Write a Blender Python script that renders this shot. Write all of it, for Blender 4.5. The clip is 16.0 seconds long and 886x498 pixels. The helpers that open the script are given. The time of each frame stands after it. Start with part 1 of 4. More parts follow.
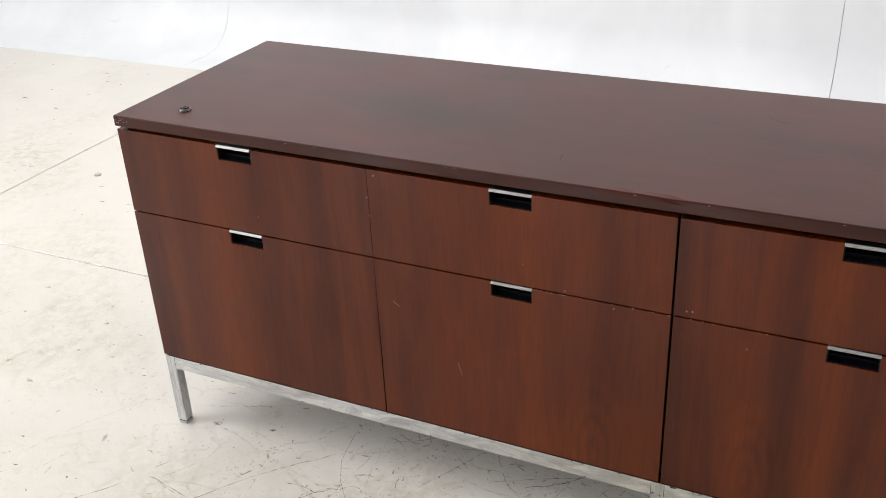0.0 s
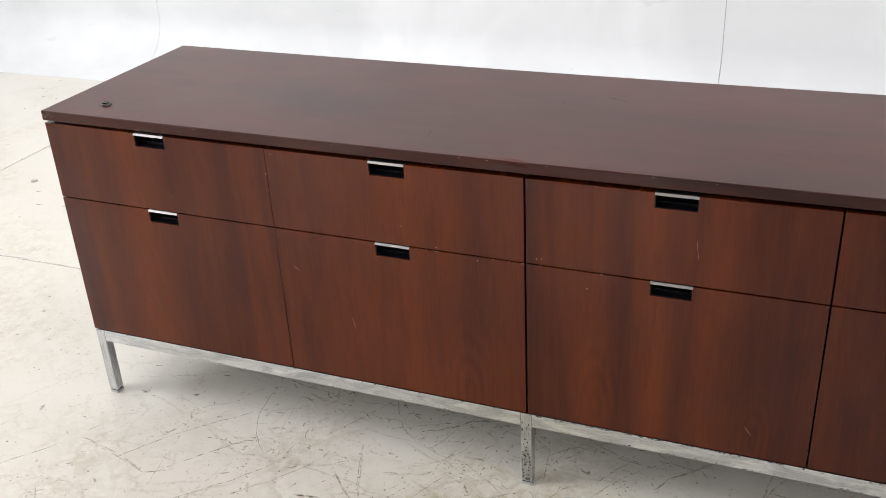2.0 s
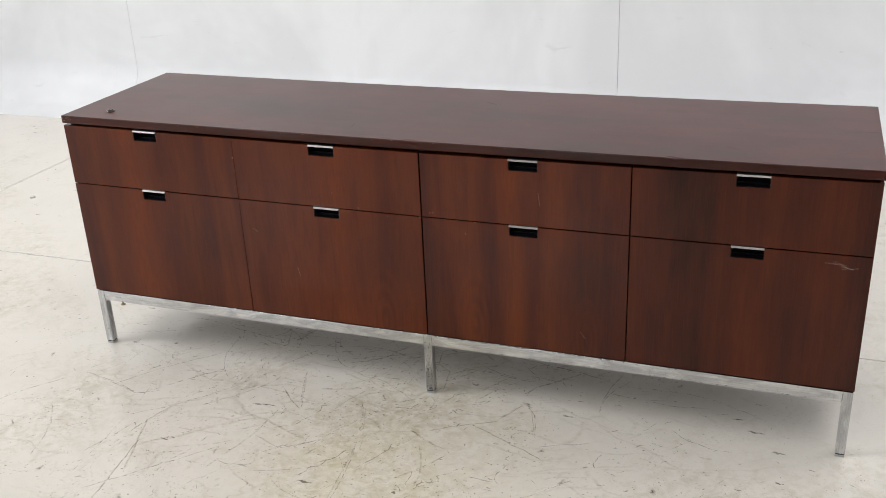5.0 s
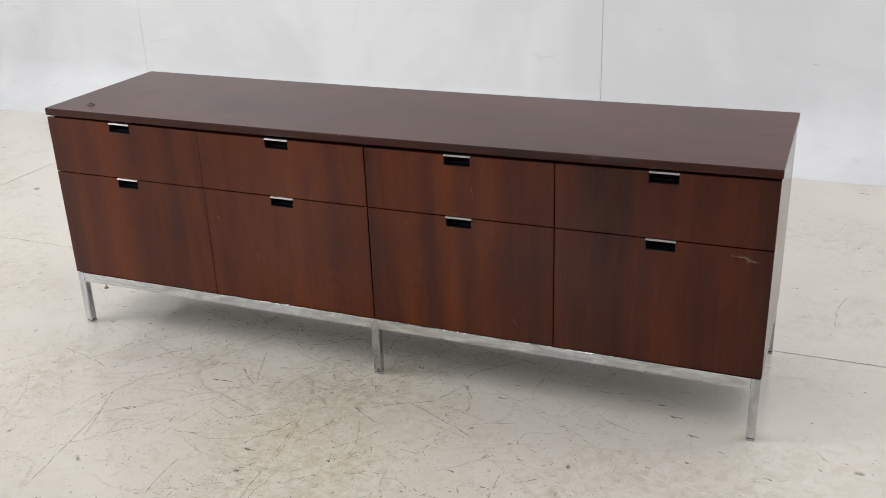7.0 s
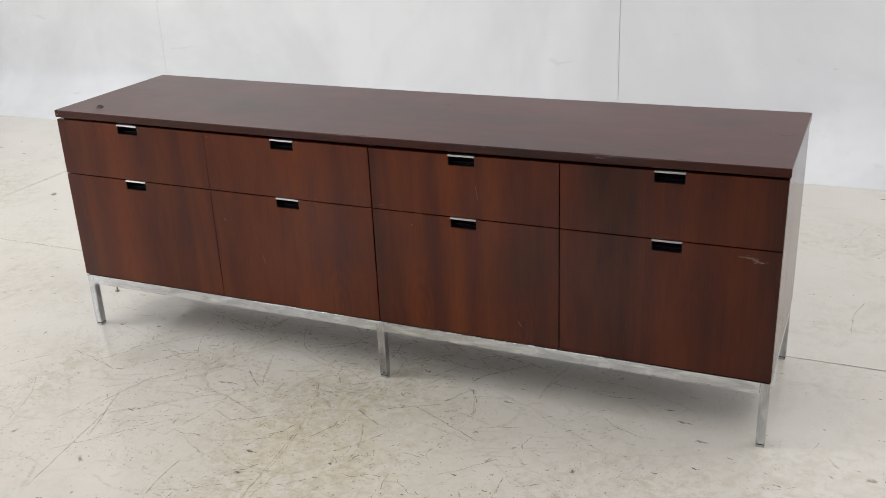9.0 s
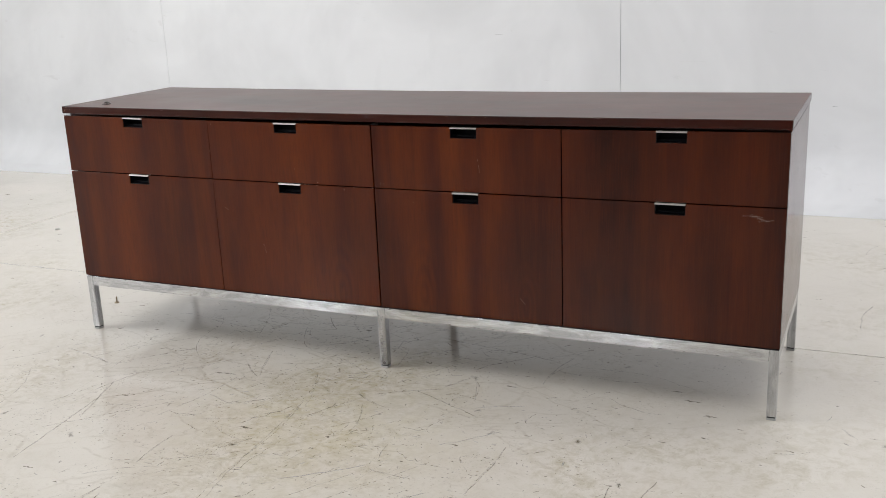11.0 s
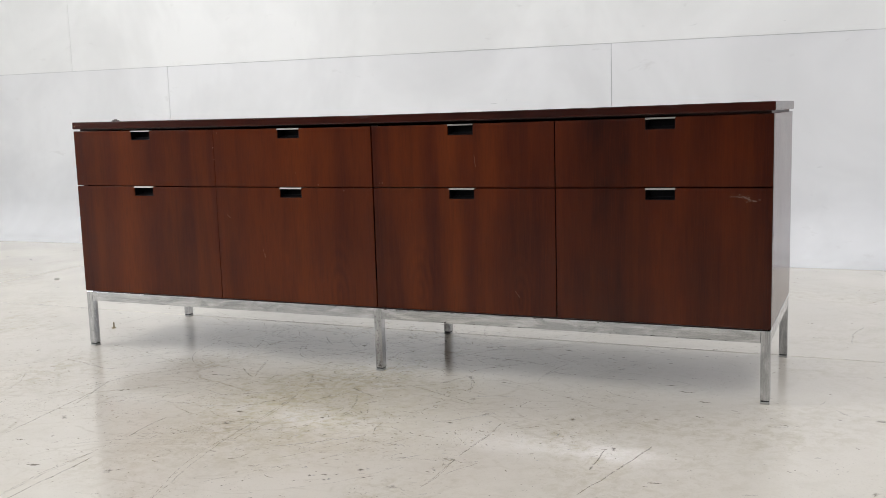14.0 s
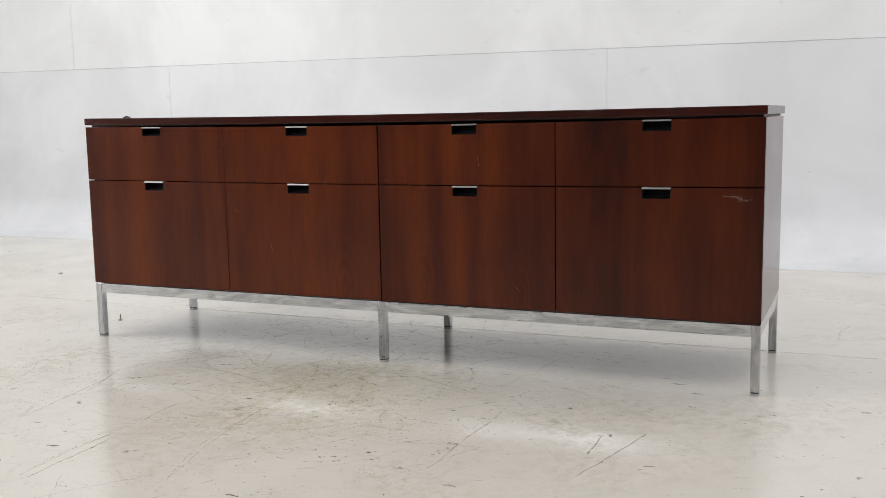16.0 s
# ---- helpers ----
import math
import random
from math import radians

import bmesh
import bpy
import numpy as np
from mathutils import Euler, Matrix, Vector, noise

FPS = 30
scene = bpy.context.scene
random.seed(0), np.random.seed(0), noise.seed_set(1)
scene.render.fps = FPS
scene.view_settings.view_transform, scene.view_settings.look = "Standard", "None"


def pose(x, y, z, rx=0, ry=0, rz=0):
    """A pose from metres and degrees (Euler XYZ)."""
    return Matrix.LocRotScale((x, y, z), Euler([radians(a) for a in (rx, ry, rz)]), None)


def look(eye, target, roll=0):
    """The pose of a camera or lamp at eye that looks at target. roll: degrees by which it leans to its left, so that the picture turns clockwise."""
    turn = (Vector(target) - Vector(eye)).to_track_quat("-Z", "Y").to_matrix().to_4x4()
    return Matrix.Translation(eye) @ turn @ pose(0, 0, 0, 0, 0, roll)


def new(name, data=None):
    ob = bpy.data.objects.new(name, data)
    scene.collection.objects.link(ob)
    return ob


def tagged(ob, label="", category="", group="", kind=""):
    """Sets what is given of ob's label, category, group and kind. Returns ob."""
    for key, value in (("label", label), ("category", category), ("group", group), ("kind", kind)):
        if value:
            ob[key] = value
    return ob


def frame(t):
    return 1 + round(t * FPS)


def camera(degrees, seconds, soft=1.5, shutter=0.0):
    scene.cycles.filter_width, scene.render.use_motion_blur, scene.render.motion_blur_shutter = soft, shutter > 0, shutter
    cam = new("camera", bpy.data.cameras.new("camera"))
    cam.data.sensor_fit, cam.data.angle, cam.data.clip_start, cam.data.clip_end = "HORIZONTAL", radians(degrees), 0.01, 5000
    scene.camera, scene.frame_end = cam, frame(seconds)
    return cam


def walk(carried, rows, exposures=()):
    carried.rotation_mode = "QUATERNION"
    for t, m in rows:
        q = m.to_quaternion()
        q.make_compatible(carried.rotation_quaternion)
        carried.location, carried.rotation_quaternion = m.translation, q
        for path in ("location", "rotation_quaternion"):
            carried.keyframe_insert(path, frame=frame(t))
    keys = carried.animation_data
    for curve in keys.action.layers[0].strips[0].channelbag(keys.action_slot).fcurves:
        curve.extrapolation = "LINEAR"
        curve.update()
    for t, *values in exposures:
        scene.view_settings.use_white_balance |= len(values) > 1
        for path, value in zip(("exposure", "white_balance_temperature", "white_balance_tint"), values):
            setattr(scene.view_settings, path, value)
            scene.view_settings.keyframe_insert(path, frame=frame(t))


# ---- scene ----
cam = camera(48.4, 16.0, soft=0.7)
PATH = [
    (0, (1.184, -1.17, 1.197), (0.398, 0.412, 0.258), -2.8),
    (0.5, (1.219, -1.202, 1.205), (0.451, 0.391, 0.27), -2.9),
    (1, (1.261, -1.243, 1.211), (0.522, 0.365, 0.279), -2.9),
    (1.5, (1.324, -1.291, 1.216), (0.604, 0.331, 0.293), -3.0),
    (2, (1.388, -1.351, 1.22), (0.684, 0.285, 0.31), -3.1),
    (2.5, (1.46, -1.428, 1.222), (0.768, 0.226, 0.334), -3.2),
    (3, (1.524, -1.508, 1.22), (0.84, 0.162, 0.359), -3.1),
    (3.5, (1.601, -1.608, 1.228), (0.931, 0.081, 0.393), -3.0),
    (3.7, (1.627, -1.644, 1.246), (0.966, 0.049, 0.412), -3.1),
    (6, (1.833, -2.015, 1.285), (1.18, -0.288, 0.516), -2.4),
    (6.5, (1.924, -2.012, 1.29), (1.237, -0.299, 0.52), -2.2),
    (7, (1.986, -1.986, 1.285), (1.267, -0.288, 0.51), -2.1),
    (7.5, (2.009, -1.962, 1.282), (1.265, -0.276, 0.505), -2.1),
    (8, (2.01, -1.955, 1.282), (1.248, -0.278, 0.503), -2.3),
    (8.5, (2.019, -1.949, 1.278), (1.251, -0.272, 0.506), -2.5),
    (11, (2.059, -2.036, 0.943), (1.255, -0.283, 0.411), -2.4),
    (11.5, (2.066, -2.054, 0.854), (1.252, -0.287, 0.391), -2.4),
    (12, (2.078, -2.077, 0.771), (1.258, -0.297, 0.373), -2.3),
    (12.5, (2.089, -2.093, 0.705), (1.266, -0.303, 0.36), -2.2),
    (13, (2.089, -2.109, 0.67), (1.269, -0.312, 0.364), -2.1),
    (13.5, (2.09, -2.128, 0.652), (1.275, -0.323, 0.369), -1.9),
    (14, (2.091, -2.146, 0.639), (1.284, -0.336, 0.367), -1.7),
    (14.5, (2.095, -2.174, 0.634), (1.294, -0.36, 0.37), -1.5),
    (15, (2.098, -2.204, 0.636), (1.302, -0.389, 0.37), -1.3),
    (15.5, (2.097, -2.227, 0.633), (1.306, -0.409, 0.369), -1.1),
    (16, (2.097, -2.237, 0.631), (1.308, -0.419, 0.366), -1.0),
]
walk(cam, [(t, look(eye, target, roll)) for t, eye, target, roll in PATH],
     exposures=[(0, 0.43), (2.0, 0.44), (3.7, 0.36), (6.0, 0.14), (7.0, 0.08), (16, 0.10)])

# ---- world, lights ----
world = bpy.data.worlds.new("studio_world")
world.use_nodes = True
world.node_tree.nodes["Background"].inputs[0].default_value = (0.9, 0.95, 1.0, 1)
world.node_tree.nodes["Background"].inputs[1].default_value = 0.05
scene.world = world


def ceiling_lamp(x, y, z, sx, sy, watts, color=(1.0, 0.985, 1.0)):
    data = bpy.data.lights.new("ceiling_lamp", "AREA")
    data.shape, data.size, data.size_y = "RECTANGLE", sx, sy
    data.energy, data.color = watts, color
    ob = new("ceiling_lamp", data)
    ob.matrix_world = pose(x, y, z)
    return ob


for lamp_y, west, east in ((1.1, 12, 7), (-1.1, 15, 7)):
    for lamp_x, watts in ((-1.9, west), (2.8, east)):
        ceiling_lamp(lamp_x, lamp_y, 3.40, 3.2, 1.3, watts).data.spread = radians(120)
# two unseen wash panels tipped towards the backdrop wall, added to brighten its upper part
for lamp_x in (-0.6, 1.2):
    wash = ceiling_lamp(0, 0, 0, 1.6, 0.5, 3.2)
    wash.data.spread = radians(95)
    wash.matrix_world = look((lamp_x, 0.25, 3.3), (lamp_x, 2.27, 2.1))
# two compact spots over the east end
ceiling_lamp(2.75, -2.1, 3.35, 0.35, 0.35, 8)
ceiling_lamp(3.1, 1.0, 3.35, 0.35, 0.35, 8)
# lamps in the side walls' openings (south end, north end, sill, head): west, a high band, unseen and added to light the
# front and the floor under the case; east, the daylight of a wide doorway
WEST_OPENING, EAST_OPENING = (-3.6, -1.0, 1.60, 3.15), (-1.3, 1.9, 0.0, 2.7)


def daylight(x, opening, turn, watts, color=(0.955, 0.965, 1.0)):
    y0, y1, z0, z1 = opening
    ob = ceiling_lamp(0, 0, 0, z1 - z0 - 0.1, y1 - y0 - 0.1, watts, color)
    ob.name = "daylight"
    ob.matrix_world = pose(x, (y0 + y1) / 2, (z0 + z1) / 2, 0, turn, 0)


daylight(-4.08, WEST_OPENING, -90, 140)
daylight(4.88, EAST_OPENING, 90, 40, (0.93, 0.925, 1.0))
# three high windows in the wall behind the camera
SOUTH_WINDOWS, SILL, HEAD = ((-3.4, -2.85), (-1.35, -1.05), (-0.25, 0.15)), 1.95, 2.70
for x0, x1 in SOUTH_WINDOWS:
    pane = ceiling_lamp(0, 0, 0, x1 - x0 - 0.06, HEAD - SILL - 0.06, 36 * (x1 - x0), (0.955, 0.965, 1.0))
    pane.name = "daylight"
    pane.matrix_world = pose((x0 + x1) / 2, -6.28, (SILL + HEAD) / 2, 90, 0, 0)


# ---- materials ----
def material(name):
    m = bpy.data.materials.new(name)
    m.use_nodes = True
    nt = m.node_tree
    return m, nt, nt.nodes["Principled BSDF"]


class Nodes:
    """Short-hand for building node trees."""

    def __init__(self, nt):
        self.nt = nt

    def add(self, kind, **inputs):
        n = self.nt.nodes.new(kind)
        for key, value in inputs.items():
            self.put(n.inputs[key], value)
        return n

    def put(self, socket, value):
        if isinstance(value, bpy.types.NodeSocket):
            self.nt.links.new(value, socket)
        else:
            socket.default_value = value

    def coords(self, scale=(1, 1, 1), offset=(0, 0, 0)):
        """Object coordinates, scaled and shifted."""
        tc = self.nt.nodes.new("ShaderNodeTexCoord")
        mp = self.nt.nodes.new("ShaderNodeMapping")
        self.nt.links.new(tc.outputs["Object"], mp.inputs["Vector"])
        mp.inputs["Scale"].default_value = scale
        mp.inputs["Location"].default_value = offset
        return mp.outputs["Vector"]

    def noise(self, vec, scale, detail=3.0, rough=0.55, distort=0.0, w=None):
        n = self.nt.nodes.new("ShaderNodeTexNoise")
        if w is not None:
            n.noise_dimensions = "4D"
            self.put(n.inputs["W"], w)
        self.put(n.inputs["Vector"], vec)
        self.put(n.inputs["Scale"], scale)
        n.inputs["Detail"].default_value = detail
        n.inputs["Roughness"].default_value = rough
        n.inputs["Distortion"].default_value = distort
        return n.outputs["Fac"]

    def ramp(self, fac, a, b, va=0.0, vb=1.0):
        n = self.nt.nodes.new("ShaderNodeMapRange")
        n.clamp = True
        self.put(n.inputs["Value"], fac)
        for key, v in (("From Min", a), ("From Max", b), ("To Min", va), ("To Max", vb)):
            self.put(n.inputs[key], v)
        return n.outputs["Result"]

    def math(self, op, a, b=0.0, c=0.0):
        n = self.nt.nodes.new("ShaderNodeMath")
        n.operation = op
        for s, v in zip(n.inputs, (a, b, c)):
            self.put(s, v)
        return n.outputs[0]

    def mix(self, fac, a, b, blend="MIX"):
        n = self.nt.nodes.new("ShaderNodeMix")
        n.data_type, n.blend_type = "RGBA", blend
        self.put(n.inputs[0], fac)
        self.put(n.inputs[6], a if isinstance(a, bpy.types.NodeSocket) else (*a, 1))
        self.put(n.inputs[7], b if isinstance(b, bpy.types.NodeSocket) else (*b, 1))
        return n.outputs[2]

    def bump(self, height, strength, distance, normal=None):
        n = self.nt.nodes.new("ShaderNodeBump")
        n.inputs["Strength"].default_value = strength
        n.inputs["Distance"].default_value = distance
        self.put(n.inputs["Height"], height)
        if normal is not None:
            self.put(n.inputs["Normal"], normal)
        return n.outputs["Normal"]


def figure(k, x, stops):
    """The lightness of the veneer across a stretch of its width, from (place, lightness) pairs."""
    lo, hi = stops[0][0], stops[-1][0]
    n = k.nt.nodes.new("ShaderNodeValToRGB")
    n.color_ramp.interpolation = "B_SPLINE"
    marks = n.color_ramp.elements
    while len(marks) < len(stops):
        marks.new(0.5)
    for mark, (at, value) in zip(marks, stops):
        mark.position = (at - lo) / (hi - lo)
        mark.color = (value, value, value, 1)
    k.put(n.inputs["Fac"], k.ramp(x, lo, hi))
    return n.outputs["Color"]


# light and dark stripes of the book-matched veneer, along the two halves of the front; the west values are raised
# overall to stand in for brighter light there
STRIPES_WEST = ((0.0, 0.38), (0.03, 0.38), (0.055, 0.72), (0.10, 0.68), (0.13, 0.49), (0.165, 0.86), (0.205, 0.80), (0.235, 0.49), (0.275, 0.30),
                (0.32, 0.62), (0.36, 0.51), (0.39, 0.40), (0.43, 0.70), (0.475, 0.54), (0.53, 0.64), (0.57, 0.46), (0.62, 0.72), (0.66, 0.59),
                (0.70, 0.76), (0.75, 0.92), (0.79, 0.62), (0.82, 0.81), (0.865, 0.36), (0.90, 0.75), (0.95, 0.54))
STRIPES_EAST = ((0.95, 0.30), (1.0, 0.45), (1.055, 0.85), (1.09, 0.46), (1.12, 0.18), (1.155, 1.0), (1.18, 0.74), (1.205, 0.28), (1.245, 0.82),
                (1.285, 0.50), (1.325, 0.14), (1.36, 0.44), (1.405, 0.22), (1.425, 0.40), (1.463, 0.24), (1.51, 0.18), (1.545, 0.26), (1.578, 0.17), (1.625, 0.28),
                (1.685, 0.54), (1.737, 0.12), (1.765, 0.26), (1.80, 0.56), (1.837, 0.22), (1.889, 0.08))


def wood(name, along, light, mid, dark, rough, spec, striped=False):
    """Dark-stained veneer. along: the axis of the grain, 'x' or 'z'."""
    m, nt, bsdf = material(name)
    k = Nodes(nt)

    def grain_coords(q, offset=(0, 0, 0)):
        return k.coords((q, 1, 1) if along == "x" else (1, 1, q), offset)

    vec = grain_coords(0.10)
    soft = grain_coords(0.40, (3.17, 0.4, 1.9))
    blotch = k.noise(soft, 4.4, 3, 0.55)
    cloud = k.noise(grain_coords(0.55, (0.6, 2.2, 4.1)), 8.5, 3, 0.5)
    bands = k.noise(vec, 20, 4, 0.6, 0.5)
    fine = k.noise(vec, 120, 3, 0.6, 0.3)
    flame = k.noise(soft, 6.5, 3, 0.5)
    streak = k.noise(grain_coords(0.05, (1.3, 0.7, 0.2)), 26, 3, 0.6, 0.35)
    if striped:
        axes = k.nt.nodes.new("ShaderNodeSeparateXYZ")
        k.put(axes.inputs[0], k.coords())
        wander = k.math("MULTIPLY", k.math("SUBTRACT", k.noise(k.coords((1, 1, 0.7)), 5.0, 2, 0.5), 0.5), 0.034)
        fray = k.math("MULTIPLY", k.math("SUBTRACT", streak, 0.5), 0.035)
        x = k.math("ADD", axes.outputs[0], k.math("ADD", wander, fray))
        tone = k.mix(k.math("GREATER_THAN", x, 0.95), figure(k, x, STRIPES_WEST), figure(k, x, STRIPES_EAST))
        tone = k.math("ADD", tone, k.math("MULTIPLY", k.math("SUBTRACT", blotch, 0.5), -0.60))
        tone = k.math("ADD", tone, k.math("MULTIPLY", k.math("SUBTRACT", cloud, 0.5), -0.45))
        # cathedral arches of the crown cut
        for cx, cz, wide, tall in ((1.070, 0.21, 0.055, 0.16), (0.845, 0.19, 0.06, 0.17), (1.330, 0.20, 0.04, 0.13)):
            u = k.math("DIVIDE", k.math("SUBTRACT", k.math("ADD", axes.outputs[0], k.math("MULTIPLY", wander, 0.5)), cx), wide)
            v = k.math("DIVIDE", k.math("SUBTRACT", axes.outputs[2], cz), tall)
            r = k.math("SQRT", k.math("ADD", k.math("MULTIPLY", u, u), k.math("MULTIPLY", v, v)))
            ring = k.math("SINE", k.math("ADD", k.math("MULTIPLY", r, 24.0), k.math("MULTIPLY", fine, 3.0)))
            arch = k.math("MULTIPLY", k.ramp(r, 0.35, 1.0, 1.0, 0.0), k.math("ADD", 0.14, k.math("MULTIPLY", ring, 0.09)))
            tone = k.math("ADD", tone, arch)
        c = k.mix(k.ramp(tone, 0.0, 0.45), dark, mid)
        c = k.mix(k.ramp(tone, 0.40, 1.0), c, light)
        c = k.mix(k.ramp(bands, 0.42, 0.74, 0.0, 0.26), c, light)
        c = k.mix(k.ramp(bands, 0.47, 0.29, 0.0, 0.30), c, dark)
    else:
        c = k.mix(k.ramp(bands, 0.30, 0.72, 0.05, 0.35), mid, light)
        c = k.mix(k.ramp(flame, 0.52, 0.74, 0, 0.70), c, light)
        c = k.mix(k.ramp(blotch, 0.46, 0.66, 0, 0.66), c, dark)
        c = k.mix(k.ramp(cloud, 0.48, 0.70, 0, 0.42), c, dark)
    c = k.mix(k.ramp(streak, 0.52, 0.76, 0, 0.26), c, light)
    c = k.mix(k.ramp(streak, 0.48, 0.28, 0, 0.26), c, dark)
    c = k.mix(k.ramp(fine, 0.42, 0.75, 0, 0.16), c, dark)
    grain = k.noise(grain_coords(0.04, (0.3, 0.9, 0.1)), 330, 2, 0.6, 0.2)
    c = k.mix(k.ramp(grain, 0.52, 0.68, 0, 0.12), c, light)
    c = k.mix(k.ramp(grain, 0.48, 0.32, 0, 0.15), c, dark)
    # open pores: short dark strokes along the grain
    pores = k.noise(k.coords((22, 520, 520) if along == "x" else (520, 520, 32)), 1.0, 1, 0.5)
    pore = k.math("MULTIPLY", k.ramp(pores, 0.58, 0.68), 0.11)
    c = k.mix(pore, c, (0.012, 0.006, 0.004))
    # tiny pale nicks
    v = k.nt.nodes.new("ShaderNodeTexVoronoi")
    k.put(v.inputs["Vector"], grain_coords(0.5))
    v.inputs["Scale"].default_value = 26
    cell = k.nt.nodes.new("ShaderNodeSeparateColor")
    k.put(cell.inputs[0], v.outputs["Color"])
    nick = k.math("MULTIPLY", k.math("LESS_THAN", v.outputs["Distance"], 0.022), k.math("GREATER_THAN", cell.outputs[0], 0.965))
    c = k.mix(k.math("MULTIPLY", nick, 0.7), c, (0.42, 0.27, 0.18))
    k.put(bsdf.inputs["Base Color"], c)
    bsdf.inputs["Specular IOR Level"].default_value = spec
    smear = k.noise(k.coords((1, 1, 1)), 7, 4, 0.6)
    k.put(bsdf.inputs["Roughness"], k.ramp(smear, 0.2, 0.8, rough, rough + 0.05))
    k.put(bsdf.inputs["Normal"], k.bump(fine, 0.05, 0.0005))
    return m


VENEER = (0.134, 0.0252, 0.0038), (0.067, 0.0108, 0.0028), (0.021, 0.0036, 0.0020)
WOOD = wood("stained_veneer", "z", *VENEER, 0.20, 0.28, striped=True)
WOOD_SIDE = wood("lacquered_side_veneer", "z", *VENEER, 0.13, 0.18)
WOOD_TOP = wood("stained_top_veneer", "x", (0.108, 0.0160, 0.0082), (0.058, 0.0094, 0.0056), (0.022, 0.0052, 0.0038), 0.285, 0.32)
WOOD_EDGE = wood("stained_edge_band", "x", (0.080, 0.0140, 0.0068), (0.036, 0.0068, 0.0042), (0.009, 0.0030, 0.0026), 0.17, 0.30)


def steel(name, along, bright, dull):
    """Worn satin chrome, brushed along one axis, with dull patches and pits."""
    m, nt, bsdf = material(name)
    k = Nodes(nt)
    axis = {"x": (0.25, 1, 1), "y": (1, 0.25, 1), "z": (1, 1, 0.25)}[along]
    fast = {"x": (0.03, 1, 1), "y": (1, 0.03, 1), "z": (1, 1, 0.03)}[along]
    smear = k.noise(k.coords(axis), 48, 5, 0.68, 0.8)
    brushed = k.noise(k.coords(fast), 420, 2, 0.5)
    spots = k.noise(k.coords((1, 1, 1)), 190, 3, 0.65)
    c = k.mix(k.ramp(smear, 0.36, 0.62), bright, dull)
    c = k.mix(k.ramp(brushed, 0.45, 0.70, 0, 0.35), c, tuple(v * 0.6 for v in dull))
    c = k.mix(k.ramp(spots, 0.62, 0.76, 0, 0.6), c, (0.16, 0.14, 0.12))
    k.put(bsdf.inputs["Base Color"], c)
    bsdf.inputs["Metallic"].default_value = 1.0
    k.put(bsdf.inputs["Roughness"], k.ramp(smear, 0.3, 0.7, 0.13, 0.25))
    k.put(bsdf.inputs["Normal"], k.bump(smear, 0.02, 0.002))
    return m


STEEL = steel("brushed_chrome_rail", "x", (0.80, 0.81, 0.83), (0.47, 0.48, 0.505))
STEEL_LEG = steel("brushed_chrome_leg", "z", (0.70, 0.71, 0.73), (0.43, 0.44, 0.46))
STEEL_SIDE = steel("brushed_chrome_side_rail", "y", (0.70, 0.71, 0.73), (0.46, 0.47, 0.49))


def plain(name, color, rough, metal=0.0, spread=0.25, scale=40, bump=0.08):
    m, nt, bsdf = material(name)
    k = Nodes(nt)
    n = k.noise(k.coords(), scale, 4, 0.6)
    c2 = tuple(v * (1 - spread) for v in color)
    k.put(bsdf.inputs["Base Color"], k.mix(k.ramp(n, 0.3, 0.7), color, c2))
    k.put(bsdf.inputs["Roughness"], k.ramp(n, 0.3, 0.7, max(0.02, rough - 0.06), rough + 0.06))
    bsdf.inputs["Metallic"].default_value = metal
    k.put(bsdf.inputs["Normal"], k.bump(n, bump, 0.001))
    return m


CHROME = plain("satin_nickel", (0.36, 0.35, 0.33), 0.34, 1.0, 0.06, 30, 0.0)
BLACK = plain("black_plastic", (0.004, 0.004, 0.006), 0.42)
BLACK.node_tree.nodes["Principled BSDF"].inputs["Specular IOR Level"].default_value = 0.12
RUBBER = plain("black_rubber", (0.02, 0.02, 0.02), 0.6)
GLIDE = plain("grey_nylon", (0.45, 0.45, 0.43), 0.4)
BRASS = plain("tarnished_metal", (0.17, 0.15, 0.145), 0.25, 1.0, 0.4, 200)
SPACER = plain("dark_red_spacer", (0.040, 0.007, 0.006), 0.45)
# pale tone for the case's unseen underside, added to bounce light onto the floor
BOUNCE_PANEL = plain("raw_plywood", (0.46, 0.37, 0.26), 0.7, 0.0, 0.3, 12)
CARCASS = plain("dark_carcass", (0.02, 0.012, 0.009), 0.6)


